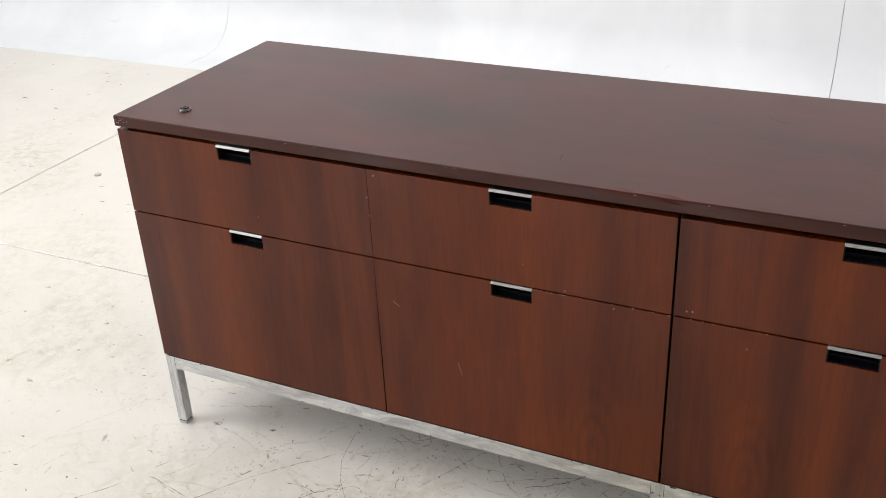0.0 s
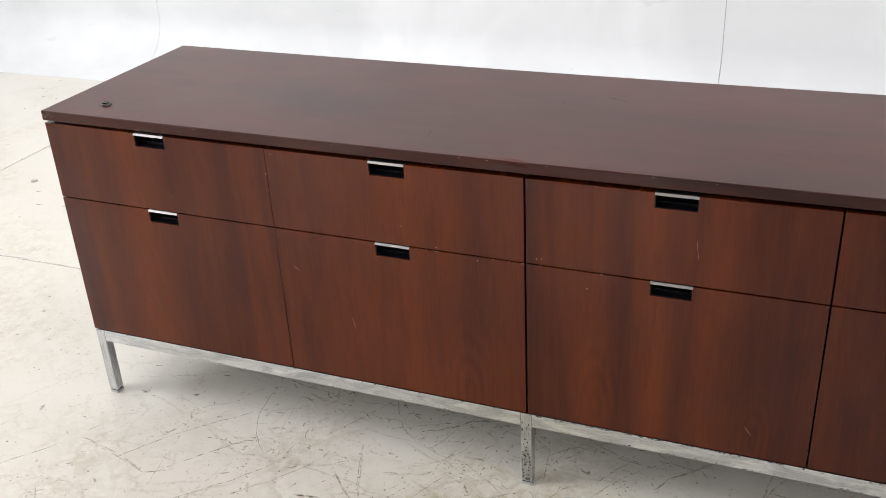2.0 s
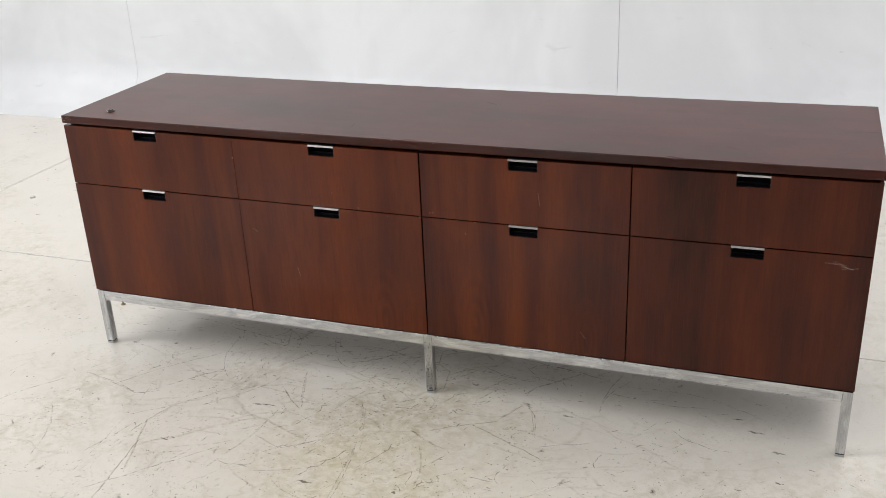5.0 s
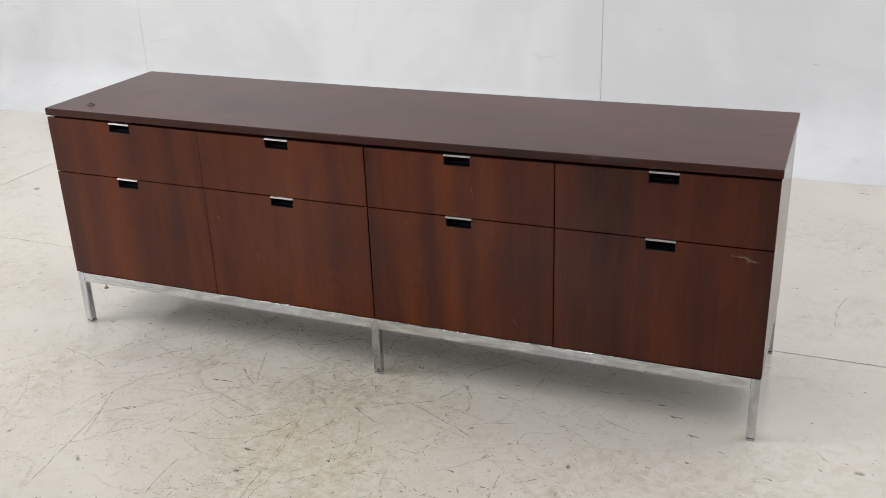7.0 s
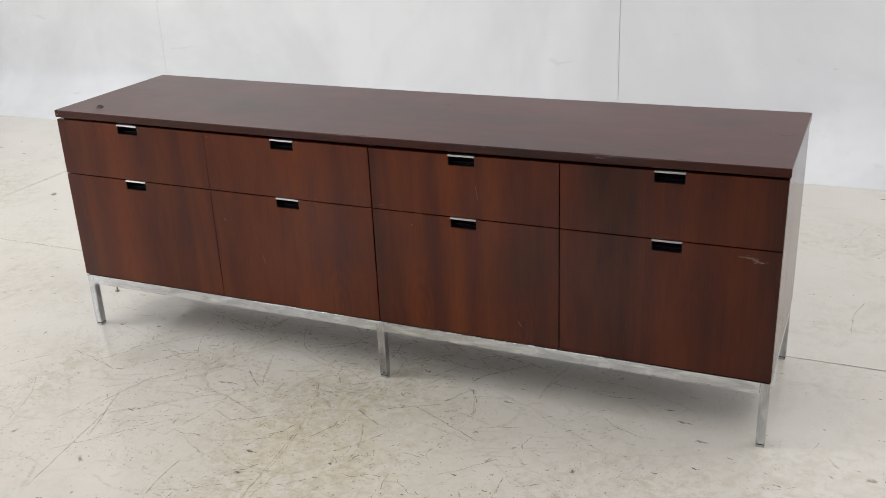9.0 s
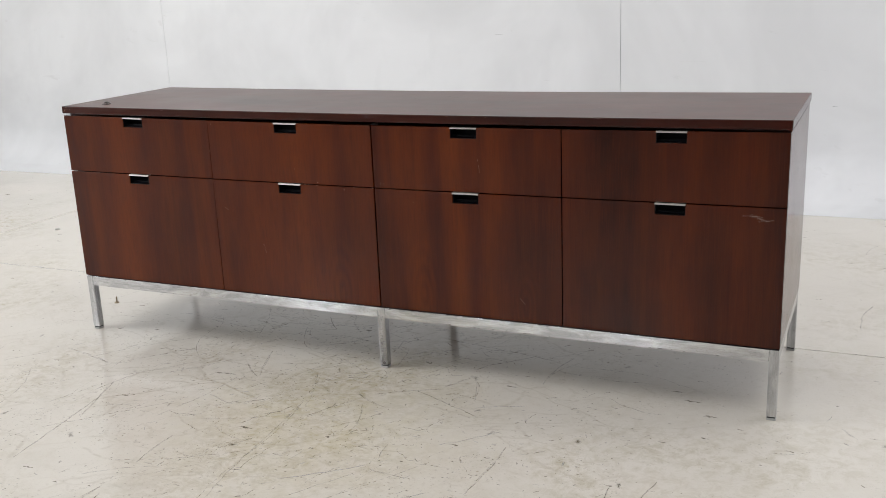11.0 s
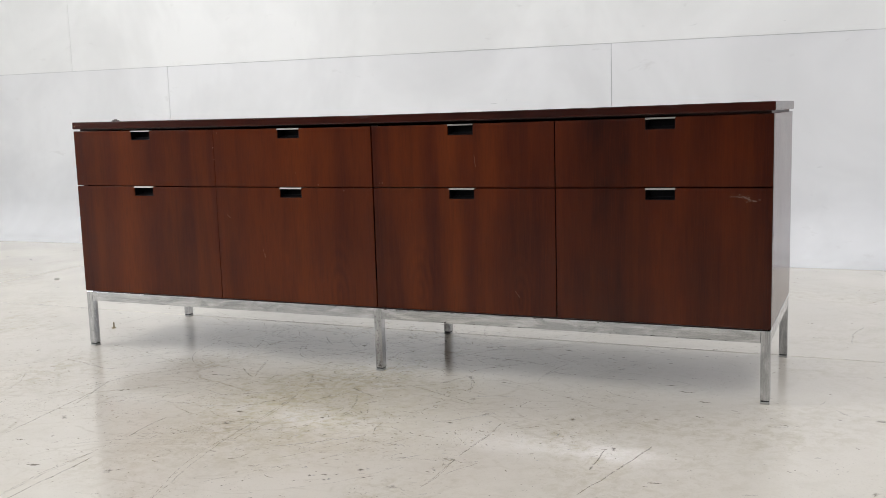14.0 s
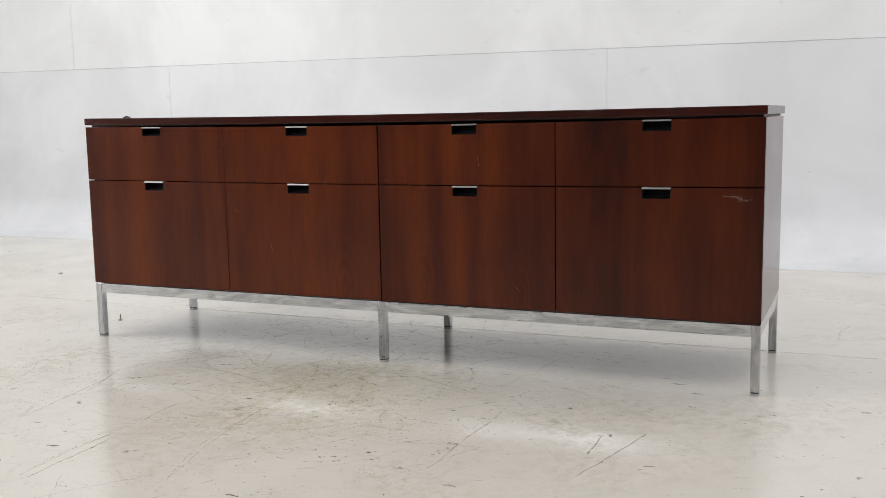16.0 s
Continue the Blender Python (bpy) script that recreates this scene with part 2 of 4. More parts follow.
def floor_paint():
    m, nt, bsdf = material("worn_floor_paint")
    k = Nodes(nt)
    p = k.coords()
    big = k.noise(p, 1.1, 4, 0.6, 0.6)
    c = k.mix(k.ramp(big, 0.35, 0.68), (0.738, 0.702, 0.634), (0.684, 0.648, 0.578))
    mid = k.noise(p, 5.5, 5, 0.62, 0.8)
    c = k.mix(k.ramp(mid, 0.56, 0.76, 0, 0.30), c, (0.52, 0.49, 0.42))
    # grubby yellowish patches
    near = k.nt.nodes.new("ShaderNodeVectorMath")
    near.operation = "DISTANCE"
    k.put(near.inputs[0], p)
    near.inputs[1].default_value = (0.95, -0.33, 0)
    heart = k.ramp(near.outputs["Value"], 0.04, 0.46, 0.24, 0.0)
    field = k.math("ADD", k.noise(p, 1.7, 3, 0.6, 0.4), heart)
    grub = k.math("MULTIPLY", k.ramp(field, 0.50, 0.74), k.ramp(k.noise(p, 30, 6, 0.75, 0.6), 0.44, 0.70))
    c = k.mix(k.math("MULTIPLY", grub, 0.8), c, (0.42, 0.37, 0.24))
    mottle = k.ramp(k.noise(p, 11, 5, 0.7, 0.7), 0.36, 0.64, 0.25, 1.0)
    c = k.mix(k.math("MULTIPLY", k.math("MULTIPLY", heart, 1.8), mottle), c, (0.58, 0.525, 0.315))
    # a loose net of fine scratches where furniture has been dragged
    reach = k.nt.nodes.new("ShaderNodeVectorMath")
    reach.operation = "DISTANCE"
    k.put(reach.inputs[0], p)
    reach.inputs[1].default_value = (0.78, 0.0, 0)
    zone = k.ramp(reach.outputs["Value"], 0.25, 1.15, 1.0, 0.12)
    for scale, turn, stretch, thin, keep, strength in ((5.5, 0.9, 0.45, 0.024, 0.49, 0.46), (13, 0.75, 0.5, 0.048, 0.50, 0.36), (9, 2.4, 0.4, 0.034, 0.52, 0.38), (27, 1.2, 0.6, 0.070, 0.54, 0.26)):
        bent = k.nt.nodes.new("ShaderNodeTexNoise")
        k.put(bent.inputs["Vector"], p)
        bent.inputs["Scale"].default_value = 3.5
        bent.inputs["Detail"].default_value = 3.0
        shift = k.nt.nodes.new("ShaderNodeVectorMath")
        shift.operation = "MULTIPLY_ADD"
        k.put(shift.inputs[0], bent.outputs["Color"])
        shift.inputs[1].default_value = (0.16, 0.16, 0)
        k.put(shift.inputs[2], p)
        turned = k.nt.nodes.new("ShaderNodeMapping")
        k.put(turned.inputs["Vector"], shift.outputs[0])
        turned.inputs["Rotation"].default_value = (0, 0, turn)
        turned.inputs["Scale"].default_value = (stretch, 1, 1)
        turned.inputs["Location"].default_value = (scale, turn, 0)
        cells = k.nt.nodes.new("ShaderNodeTexVoronoi")
        cells.feature = "DISTANCE_TO_EDGE"
        cells.voronoi_dimensions = "2D"
        k.put(cells.inputs["Vector"], turned.outputs[0])
        cells.inputs["Scale"].default_value = scale
        line = k.ramp(cells.outputs["Distance"], thin * 0.25, thin, 1.0, 0.0)
        seen = k.math("MULTIPLY", k.ramp(k.noise(turned.outputs[0], scale * 0.8, 3, 0.6), keep, keep + 0.10), k.ramp(k.noise(p, 55, 4, 0.7), 0.38, 0.58, 0.15, 1.0))
        c = k.mix(k.math("MULTIPLY", k.math("MULTIPLY", line, seen), k.math("MULTIPLY", zone, strength)), c, (0.30, 0.245, 0.155))
    # brownish crumbs of dirt gathered in drifts
    crumbs = k.math("MULTIPLY", k.ramp(k.noise(p, 95, 5, 0.72), 0.57, 0.66), k.ramp(k.noise(p, 7, 4, 0.65), 0.46, 0.62))
    c = k.mix(k.math("MULTIPLY", crumbs, k.math("ADD", k.math("MULTIPLY", zone, 0.7), 0.2)), c, (0.27, 0.22, 0.14))
    speck = k.noise(p, 240, 3, 0.7)
    c = k.mix(k.ramp(speck, 0.56, 0.74, 0, 0.28), c, (0.42, 0.385, 0.31))
    grime = k.math("MULTIPLY", k.ramp(k.noise(p, 3.2, 5, 0.68, 0.6), 0.46, 0.66), k.ramp(k.noise(p, 42, 5, 0.75), 0.40, 0.64))
    c = k.mix(k.math("MULTIPLY", grime, k.math("MULTIPLY", zone, 0.42)), c, (0.44, 0.375, 0.255))
    # small chips, longer than wide
    chips = None
    for scale, turn, keep, size in ((17, 0.5, 0.76, 0.11), (9, 2.0, 0.82, 0.06), (38, 1.2, 0.74, 0.14)):
        mp = k.nt.nodes.new("ShaderNodeMapping")
        k.put(mp.inputs["Vector"], p)
        mp.inputs["Rotation"].default_value = (0, 0, turn)
        mp.inputs["Scale"].default_value = (0.40, 1.5, 1)
        v = k.nt.nodes.new("ShaderNodeTexVoronoi")
        wob = k.nt.nodes.new("ShaderNodeVectorMath")
        wob.operation = "ADD"
        nz = k.nt.nodes.new("ShaderNodeTexNoise")
        k.put(nz.inputs["Vector"], p)
        nz.inputs["Scale"].default_value = 70
        sc = k.nt.nodes.new("ShaderNodeVectorMath")
        sc.operation = "SCALE"
        k.put(sc.inputs[0], nz.outputs["Color"])
        sc.inputs["Scale"].default_value = 0.022
        k.put(wob.inputs[0], mp.outputs[0])
        k.put(wob.inputs[1], sc.outputs[0])
        k.put(v.inputs["Vector"], wob.outputs[0])
        v.inputs["Scale"].default_value = scale
        cell = k.nt.nodes.new("ShaderNodeSeparateColor")
        k.put(cell.inputs[0], v.outputs["Color"])
        one = k.math("MULTIPLY", k.ramp(v.outputs["Distance"], size * 0.6, size, 1, 0), k.ramp(cell.outputs[0], keep, 1.0, 0, 1.3))
        chips = one if chips is None else k.math("MAXIMUM", chips, one)
    c = k.mix(k.math("MINIMUM", k.math("MULTIPLY", chips, 0.9), 0.85), c, (0.14, 0.12, 0.09))
    k.put(bsdf.inputs["Base Color"], c)
    polish = k.noise(p, 2.3, 3, 0.55, 0.5)
    r = k.ramp(polish, 0.38, 0.62, 0.10, 0.205)
    # worn bright spots, rubbed smooth but dimpled
    worn = None
    for cx, cy, radius in ((0.93, -0.31, 0.17), (1.41, -0.37, 0.10), (1.64, -0.39, 0.13)):
        dist = k.nt.nodes.new("ShaderNodeVectorMath")
        dist.operation = "DISTANCE"
        k.put(dist.inputs[0], p)
        dist.inputs[1].default_value = (cx, cy, 0)
        one = k.ramp(dist.outputs["Value"], radius * 0.2, radius, 1, 0)
        worn = one if worn is None else k.math("MAXIMUM", worn, one)
    worn = k.math("MULTIPLY", worn, k.ramp(k.noise(p, 34, 4, 0.65, 0.6), 0.42, 0.60))
    dull = k.ramp(k.noise(p, 26, 5, 0.72, 1.2), 0.50, 0.68, 0.0, 0.02)
    k.put(bsdf.inputs["Roughness"], k.math("ADD", k.math("ADD", r, dull), k.math("MULTIPLY", grub, 0.03)))
    bsdf.inputs["Specular IOR Level"].default_value = 0.5
    fine = k.noise(p, 130, 4, 0.6)
    wavy = k.noise(p, 9, 3, 0.5)
    h = k.math("ADD", k.math("MULTIPLY", fine, 0.10), k.math("MULTIPLY", wavy, 0.7))
    h = k.math("SUBTRACT", h, k.math("MULTIPLY", chips, 0.12))
    h = k.math("ADD", h, k.math("MULTIPLY", k.math("MULTIPLY", worn, k.noise(p, 80, 3, 0.6)), 0.9))
    k.put(bsdf.inputs["Normal"], k.bump(h, 0.12, 0.003))
    return m


FLOOR = floor_paint()


def wall_paint(name, color):
    m, nt, bsdf = material(name)
    k = Nodes(nt)
    p = k.coords()
    patch = k.noise(p, 1.3, 4, 0.6, 0.5)
    roll = k.noise(k.coords((1, 1, 0.4)), 6, 3, 0.6)
    c2 = tuple(v * 0.90 for v in color)
    c = k.mix(k.ramp(patch, 0.4, 0.62), color, c2)
    c = k.mix(k.ramp(roll, 0.55, 0.7, 0, 0.35), c, tuple(v * 0.9 for v in color))
    smudge = k.math("MULTIPLY", k.ramp(k.noise(k.coords((1, 1, 2.6)), 5, 4, 0.65, 1.0), 0.66, 0.74), 0.16)
    c = k.mix(smudge, c, (0.4, 0.39, 0.37))
    k.put(bsdf.inputs["Base Color"], c)
    k.put(bsdf.inputs["Roughness"], k.ramp(patch, 0.3, 0.7, 0.42, 0.58))
    fine = k.noise(p, 160, 3, 0.6)
    wave = k.noise(p, 3, 2, 0.5)
    k.put(bsdf.inputs["Normal"], k.bump(k.math("ADD", k.math("MULTIPLY", fine, 0.05), wave), 0.18, 0.006))
    return m


WALL = wall_paint("white_wall_paint", (0.845, 0.855, 0.85))
# lower sheets set greyer: the shade low on the wall is in their colour
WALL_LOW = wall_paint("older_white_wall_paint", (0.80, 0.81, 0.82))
FAR_WALL = wall_paint("dark_grey_wall_paint", (0.08, 0.08, 0.08))
CEILING = wall_paint("ceiling_paint", (0.70, 0.70, 0.69))
JOINT = plain("joint_grime", (0.07, 0.065, 0.06), 0.8)
SEAM = plain("seam_filler", (0.40, 0.41, 0.42), 0.8)


def broken(name, color, lo, hi, strength, scale=90, soft=0.9):
    """A thin mark of dirt or bare material, fading to its edges, that lets the paint show between its pieces."""
    m, nt, bsdf = material(name)
    k = Nodes(nt)
    n = k.noise(k.coords(), scale, 4, 0.65)
    bsdf.inputs["Base Color"].default_value = (*color, 1)
    bsdf.inputs["Roughness"].default_value = 0.6
    bsdf.inputs["Specular IOR Level"].default_value = 0.2
    across = k.nt.nodes.new("ShaderNodeSeparateXYZ")
    k.put(across.inputs[0], k.nt.nodes.new("ShaderNodeUVMap").outputs[0])
    k.put(bsdf.inputs["Alpha"], k.math("MULTIPLY", k.ramp(n, lo, hi, 0.0, strength), k.ramp(across.outputs[1], 0.0, soft)))
    return m


SCUFF = broken("scuff_dirt", (0.36, 0.30, 0.20), 0.42, 0.62, 0.74, 75)
SMEAR = broken("brown_smear", (0.42, 0.355, 0.24), 0.38, 0.68, 0.5, 60)
CHIP = broken("bare_chip", (0.16, 0.13, 0.082), 0.38, 0.56, 0.88)
PALE = broken("pale_scrape", (0.80, 0.79, 0.75), 0.34, 0.60, 0.75)
STAIN = broken("brown_stain", (0.20, 0.155, 0.08), 0.30, 0.62, 0.75)


# ---- mesh helpers ----
def part(name, bm, mat, parent=None, label=""):
    me = bpy.data.meshes.new(name)
    bm.normal_update()
    bm.to_mesh(me)
    bm.free()
    me.materials.append(mat)
    ob = new(name, me)
    ob.parent = parent
    if label:
        tagged(ob, label)
    return ob


def box(bm, x0, x1, y0, y1, z0, z1, bevel=0.0, seg=2):
    made = bmesh.ops.create_cube(bm, size=1.0)["verts"]
    for v in made:
        v.co = Vector(((x0 + x1) / 2 + v.co.x * (x1 - x0), (y0 + y1) / 2 + v.co.y * (y1 - y0), (z0 + z1) / 2 + v.co.z * (z1 - z0)))
    if bevel:
        edges = list({e for v in made for e in v.link_edges})
        bmesh.ops.bevel(bm, geom=edges, offset=bevel, segments=seg, profile=0.5, affect="EDGES")
    return bm


def boxed(*args, **kw):
    return box(bmesh.new(), *args, **kw)


def lathe(bm, profile, cx, cy, steps=28):
    """Turn a profile of (radius, z) about the upright through (cx, cy)."""
    rings = []
    for r, z in profile:
        rings.append([bm.verts.new((cx + r * math.cos(2 * math.pi * i / steps), cy + r * math.sin(2 * math.pi * i / steps), z)) for i in range(steps)])
    for a, b in zip(rings, rings[1:]):
        for i in range(steps):
            j = (i + 1) % steps
            bm.faces.new((a[i], a[j], b[j], b[i]))
    bm.faces.new(rings[-1])
    return bm


def prism(bm, outline, axis, lo, hi):
    """Push a flat outline of (u, v) along an axis: 'y' takes (x, z), 'x' takes (y, z)."""
    def at(u, v, w):
        return (u, w, v) if axis == "y" else (w, u, v)
    a = [bm.verts.new(at(u, v, lo)) for u, v in outline]
    b = [bm.verts.new(at(u, v, hi)) for u, v in outline]
    bm.faces.new(a)
    bm.faces.new(b)
    for i in range(len(a)):
        j = (i + 1) % len(a)
        bm.faces.new((a[i], b[i], b[j], a[j]))
    bmesh.ops.recalc_face_normals(bm, faces=bm.faces)
    return bm


def ribbon(bm, x0, y0, x1, y1, width, rng, z, sag=0.06):
    """A wavering thin mark from one place to another, of uneven width; its second texture coordinate falls from the middle to the edges."""
    uv = bm.loops.layers.uv.verify()
    d = Vector((x1 - x0, y1 - y0))
    length = d.length
    n = max(4, int(length / 0.010))
    side = Vector((-d.y, d.x)) / max(length, 1e-6)
    bow, ph = rng.uniform(-sag, sag) * length, rng.uniform(0, 99)
    prev = None
    for i in range(n + 1):
        u = i / n
        off = bow * math.sin(math.pi * u) + 0.004 * noise.noise((u * length * 30, ph, 0))
        w = width * (0.45 + 0.9 * abs(noise.noise((u * length * 45, ph, 7)))) * min(1.0, 12 * u + 0.3, 12 * (1 - u) + 0.3)
        c = Vector((x0, y0)) + d * u + side * off
        now = [bm.verts.new((*(c + side * w * q), z)) for q in (1, 0, -1)]
        if prev:
            for a, b in ((0, 1), (1, 2)):
                f = bm.faces.new((prev[a], prev[b], now[b], now[a]))
                for loop, v in zip(f.loops, (a, b, b, a)):
                    loop[uv].uv = (u, 1.0 if v == 1 else 0.0)
        prev = now


def blot(bm, x, y, r, rng, z, squash=0.6):
    """A small uneven spot, with the same soft edge."""
    uv = bm.loops.layers.uv.verify()
    a0, ph = rng.uniform(0, 6.28), rng.uniform(0, 99)
    steps = 8 if r < 0.004 else 14
    middle, rim = bm.verts.new((x, y, z)), []
    for i in range(steps):
        a = 2 * math.pi * i / steps
        q = 1.15 * r * (0.75 + 0.8 * noise.noise((math.cos(a) * 1.6, math.sin(a) * 1.6, ph)))
        u, v = q * math.cos(a), q * squash * math.sin(a)
        rim.append(bm.verts.new((x + u * math.cos(a0) - v * math.sin(a0), y + u * math.sin(a0) + v * math.cos(a0), z)))
    for i in range(steps):
        f = bm.faces.new((middle, rim[i], rim[(i + 1) % steps]))
        for loop, v in zip(f.loops, (1.0, 0.0, 0.0)):
            loop[uv].uv = (0.0, v)


# ---- structure ----
WALL_Y, COVE_R, COVE_Y, SHEET_Y = 2.27, 0.20, 2.07, 1.90
WEST, EAST, SOUTH, HEIGHT = -4.0, 4.8, -6.2, 3.6

floor = tagged(new("floor"), "worn white-painted concrete floor with scuffs and scratches", "floor", kind="structure")
part("bed", boxed(WEST, EAST, SOUTH, WALL_Y + 0.1, -0.16, -0.004), JOINT, floor, "grimy joint between the slabs")
GAP = 0.0020
JOINT_Y, JOINT_X = 0.452, -1.232
for x0, x1, y0, y1 in ((WEST, EAST, SOUTH, JOINT_Y - GAP), (WEST, JOINT_X - GAP, JOINT_Y + GAP, WALL_Y + 0.1), (JOINT_X + GAP, EAST, JOINT_Y + GAP, WALL_Y + 0.1)):
    part("slab", boxed(x0, x1, y0, y1, -0.12, 0.0, bevel=0.0012, seg=1), FLOOR, floor)

wall_north = tagged(new("wall_north"), "white studio backdrop wall of painted sheets curving into the floor", "wall", kind="structure")
bm = boxed(WEST, EAST, WALL_Y + 0.0035, WALL_Y + 0.16, 0.0, HEIGHT)
part("backing", bm, SEAM, wall_north)


def seam_height(x):
    """The long seam of the backdrop runs a little out of level."""
    return 0.9330 - 0.0041 * x


def cove_profile():
    """The lower sheet: flat on the floor, round the bend, up to the seam."""
    front = [(SHEET_Y, 0.0005), (SHEET_Y + 0.02, 0.0030), (COVE_Y, 0.0032)]
    for i in range(1, 25):
        a = math.pi / 2 * i / 24
        front.append((COVE_Y + COVE_R * math.sin(a), 0.0032 + COVE_R * (1 - math.cos(a))))
    return front


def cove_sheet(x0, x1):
    bm = bmesh.new()
    front = cove_profile()
    left = [bm.verts.new((x0, y, z)) for y, z in front + [(WALL_Y, seam_height(x0) - 0.0008)]]
    right = [bm.verts.new((x1, y, z)) for y, z in front + [(WALL_Y, seam_height(x1) - 0.0008)]]
    for i in range(len(left) - 1):
        f = bm.faces.new((left[i], right[i], right[i + 1], left[i + 1]))
        f.smooth = True
    # solid behind the bend, so that the sheet has depth
    for side, flip in ((left, False), (right, True)):
        x = side[0].co.x
        ring = [bm.verts.new(v.co) for v in side]
        ring += [bm.verts.new((x, WALL_Y + 0.003, seam_height(x) - 0.0010)), bm.verts.new((x, WALL_Y + 0.003, 0.0005))]
        bm.faces.new(ring if flip else ring[::-1])
    return bm


SEAM_GAP = 0.0009
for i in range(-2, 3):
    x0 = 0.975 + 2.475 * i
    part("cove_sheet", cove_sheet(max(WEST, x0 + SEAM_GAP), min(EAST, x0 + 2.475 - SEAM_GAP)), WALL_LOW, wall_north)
for x0, x1 in ((WEST, -2.18), (-2.18, 2.78), (2.78, EAST)):
    for z0, z1 in ((0.9362, 2.157), (2.160, HEIGHT)):
        bm = boxed(x0 + SEAM_GAP, x1 - SEAM_GAP, WALL_Y - 0.0005, WALL_Y + 0.003, z0, z1)
        for v in bm.verts:
            if v.co.z < 1.0:
                v.co.z = seam_height(v.co.x) + 0.0008
        part("wall_sheet", bm, WALL, wall_north)


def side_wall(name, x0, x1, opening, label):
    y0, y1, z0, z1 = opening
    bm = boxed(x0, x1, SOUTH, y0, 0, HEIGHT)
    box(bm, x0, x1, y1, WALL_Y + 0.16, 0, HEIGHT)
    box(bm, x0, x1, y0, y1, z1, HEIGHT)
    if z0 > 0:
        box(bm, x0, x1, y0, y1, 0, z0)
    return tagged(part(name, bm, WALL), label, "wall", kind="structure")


side_wall("wall_west", WEST - 0.15, WEST, WEST_OPENING, "plain white painted studio side wall with an added high opening for light")
side_wall("wall_east", EAST, EAST + 0.15, EAST_OPENING, "plain white painted studio side wall with a wide doorway")
bm = boxed(WEST - 0.15, EAST + 0.15, SOUTH - 0.15, SOUTH, 0, SILL)
box(bm, WEST - 0.15, EAST + 0.15, SOUTH - 0.15, SOUTH, HEAD, HEIGHT)
piers = [WEST - 0.15] + [x for window in SOUTH_WINDOWS for x in window] + [EAST + 0.15]
for x0, x1 in zip(piers[::2], piers[1::2]):
    box(bm, x0, x1, SOUTH - 0.15, SOUTH, SILL, HEAD)
tagged(part("wall_south", bm, FAR_WALL), "plain dark grey painted wall with three high windows", "wall", kind="structure")
tagged(part("ceiling", boxed(WEST - 0.15, EAST + 0.15, SOUTH - 0.15, WALL_Y + 0.16, HEIGHT, HEIGHT + 0.12), CEILING), "plain pale painted ceiling of the studio", "ceiling", kind="structure")


# ---- credenza ----
credenza = tagged(new("credenza"), "dark mahogany-stained office credenza with eight drawers on a chrome base", "credenza")
LENGTH, DEPTH, TOP_Z = 1.892, 0.453, 0.645
SLAB_Z, FRONT_TOP, SPLIT_HI, SPLIT_LO, FRONT_LOW = 0.6255, 0.6198, 0.4682, 0.4656, 0.1645
THICK = 0.019


def tabletop():
    """The slab, lofted along its length, its upper front arris worn here and there."""
    r, y0, y1 = 0.0022, -0.003, DEPTH
    ring = []
    for cy, cz, a0 in ((y1 - r, TOP_Z - r, 0), (y0 + r, TOP_Z - r, 90), (y0 + r, SLAB_Z + r, 180), (y1 - r, SLAB_Z + r, 270)):
        for k in range(4):
            q = radians(a0 + 30 * k)
            ring.append((cy + r * math.cos(q), cz + r * math.sin(q)))
        if a0 == 0:
            ring.append((y0 + 0.010, TOP_Z))
        elif a0 == 90:
            ring.append((y0, TOP_Z - 0.008))
    bm = bmesh.new()
    xs = [0.0, 0.0008, 0.0022] + [0.02 * i for i in range(1, 94)] + [LENGTH - 0.0022, LENGTH - 0.0008, LENGTH]
    loops = []
    for x in xs:
        end = min(x, LENGTH - x)
        inset = 0.0016 if end == 0 else 0.0005 if end < 0.001 else 0.0
        loop = []
        for y, z in ring:
            n = noise.noise((x * 23, 0, 0)) + 0.7 * noise.noise((x * 71, 3, 0))
            worn = max(0.0, n - 0.2) if (y < 0.002 and z > TOP_Z - 0.004) else 0.0
            yc, zc = (y0 + y1) / 2, (SLAB_Z + TOP_Z) / 2
            loop.append(bm.verts.new((x, y - math.copysign(inset, y - yc) + 0.0016 * worn, z - math.copysign(inset, z - zc) - 0.0020 * worn)))
        loops.append(loop)
    count = len(ring)
    for a, b in zip(loops, loops[1:]):
        for i in range(count):
            j = (i + 1) % count
            bm.faces.new((a[i], b[i], b[j], a[j]))
    bm.faces.new(loops[0])
    bm.faces.new(loops[-1][::-1])
    bmesh.ops.recalc_face_normals(bm, faces=bm.faces)
    return bm


top = part("top", tabletop(), WOOD_TOP, credenza, "dark stained top with worn edges")
top.data.materials.append(WOOD_EDGE)
for face in top.data.polygons:
    face.material_index = 0 if abs(face.normal.z) > 0.8 else 1

for args in ((0.004, 0.022, THICK + 0.0005, 0.450, FRONT_LOW, FRONT_TOP), (1.871, 1.889, THICK + 0.0005, 0.450, FRONT_LOW, FRONT_TOP)):
    part("side_panel", boxed(*args, bevel=0.0008), WOOD_SIDE, credenza)
part("back_panel", boxed(0.0225, 1.8705, 0.436, 0.450, FRONT_LOW, FRONT_TOP), WOOD, credenza)
part("floor_panel", boxed(0.0225, 1.8705, THICK + 0.001, 0.4355, FRONT_LOW, FRONT_LOW + 0.018), BOUNCE_PANEL, credenza)
part("divider", boxed(0.941, 0.960, THICK + 0.001, 0.4355, FRONT_LOW + 0.0185, FRONT_TOP), CARCASS, credenza)
part("spacer", boxed(0.010, 1.882, 0.016, 0.443, FRONT_TOP + 0.0003, SLAB_Z - 0.0003), SPACER, credenza, "dark recessed spacer under the top")
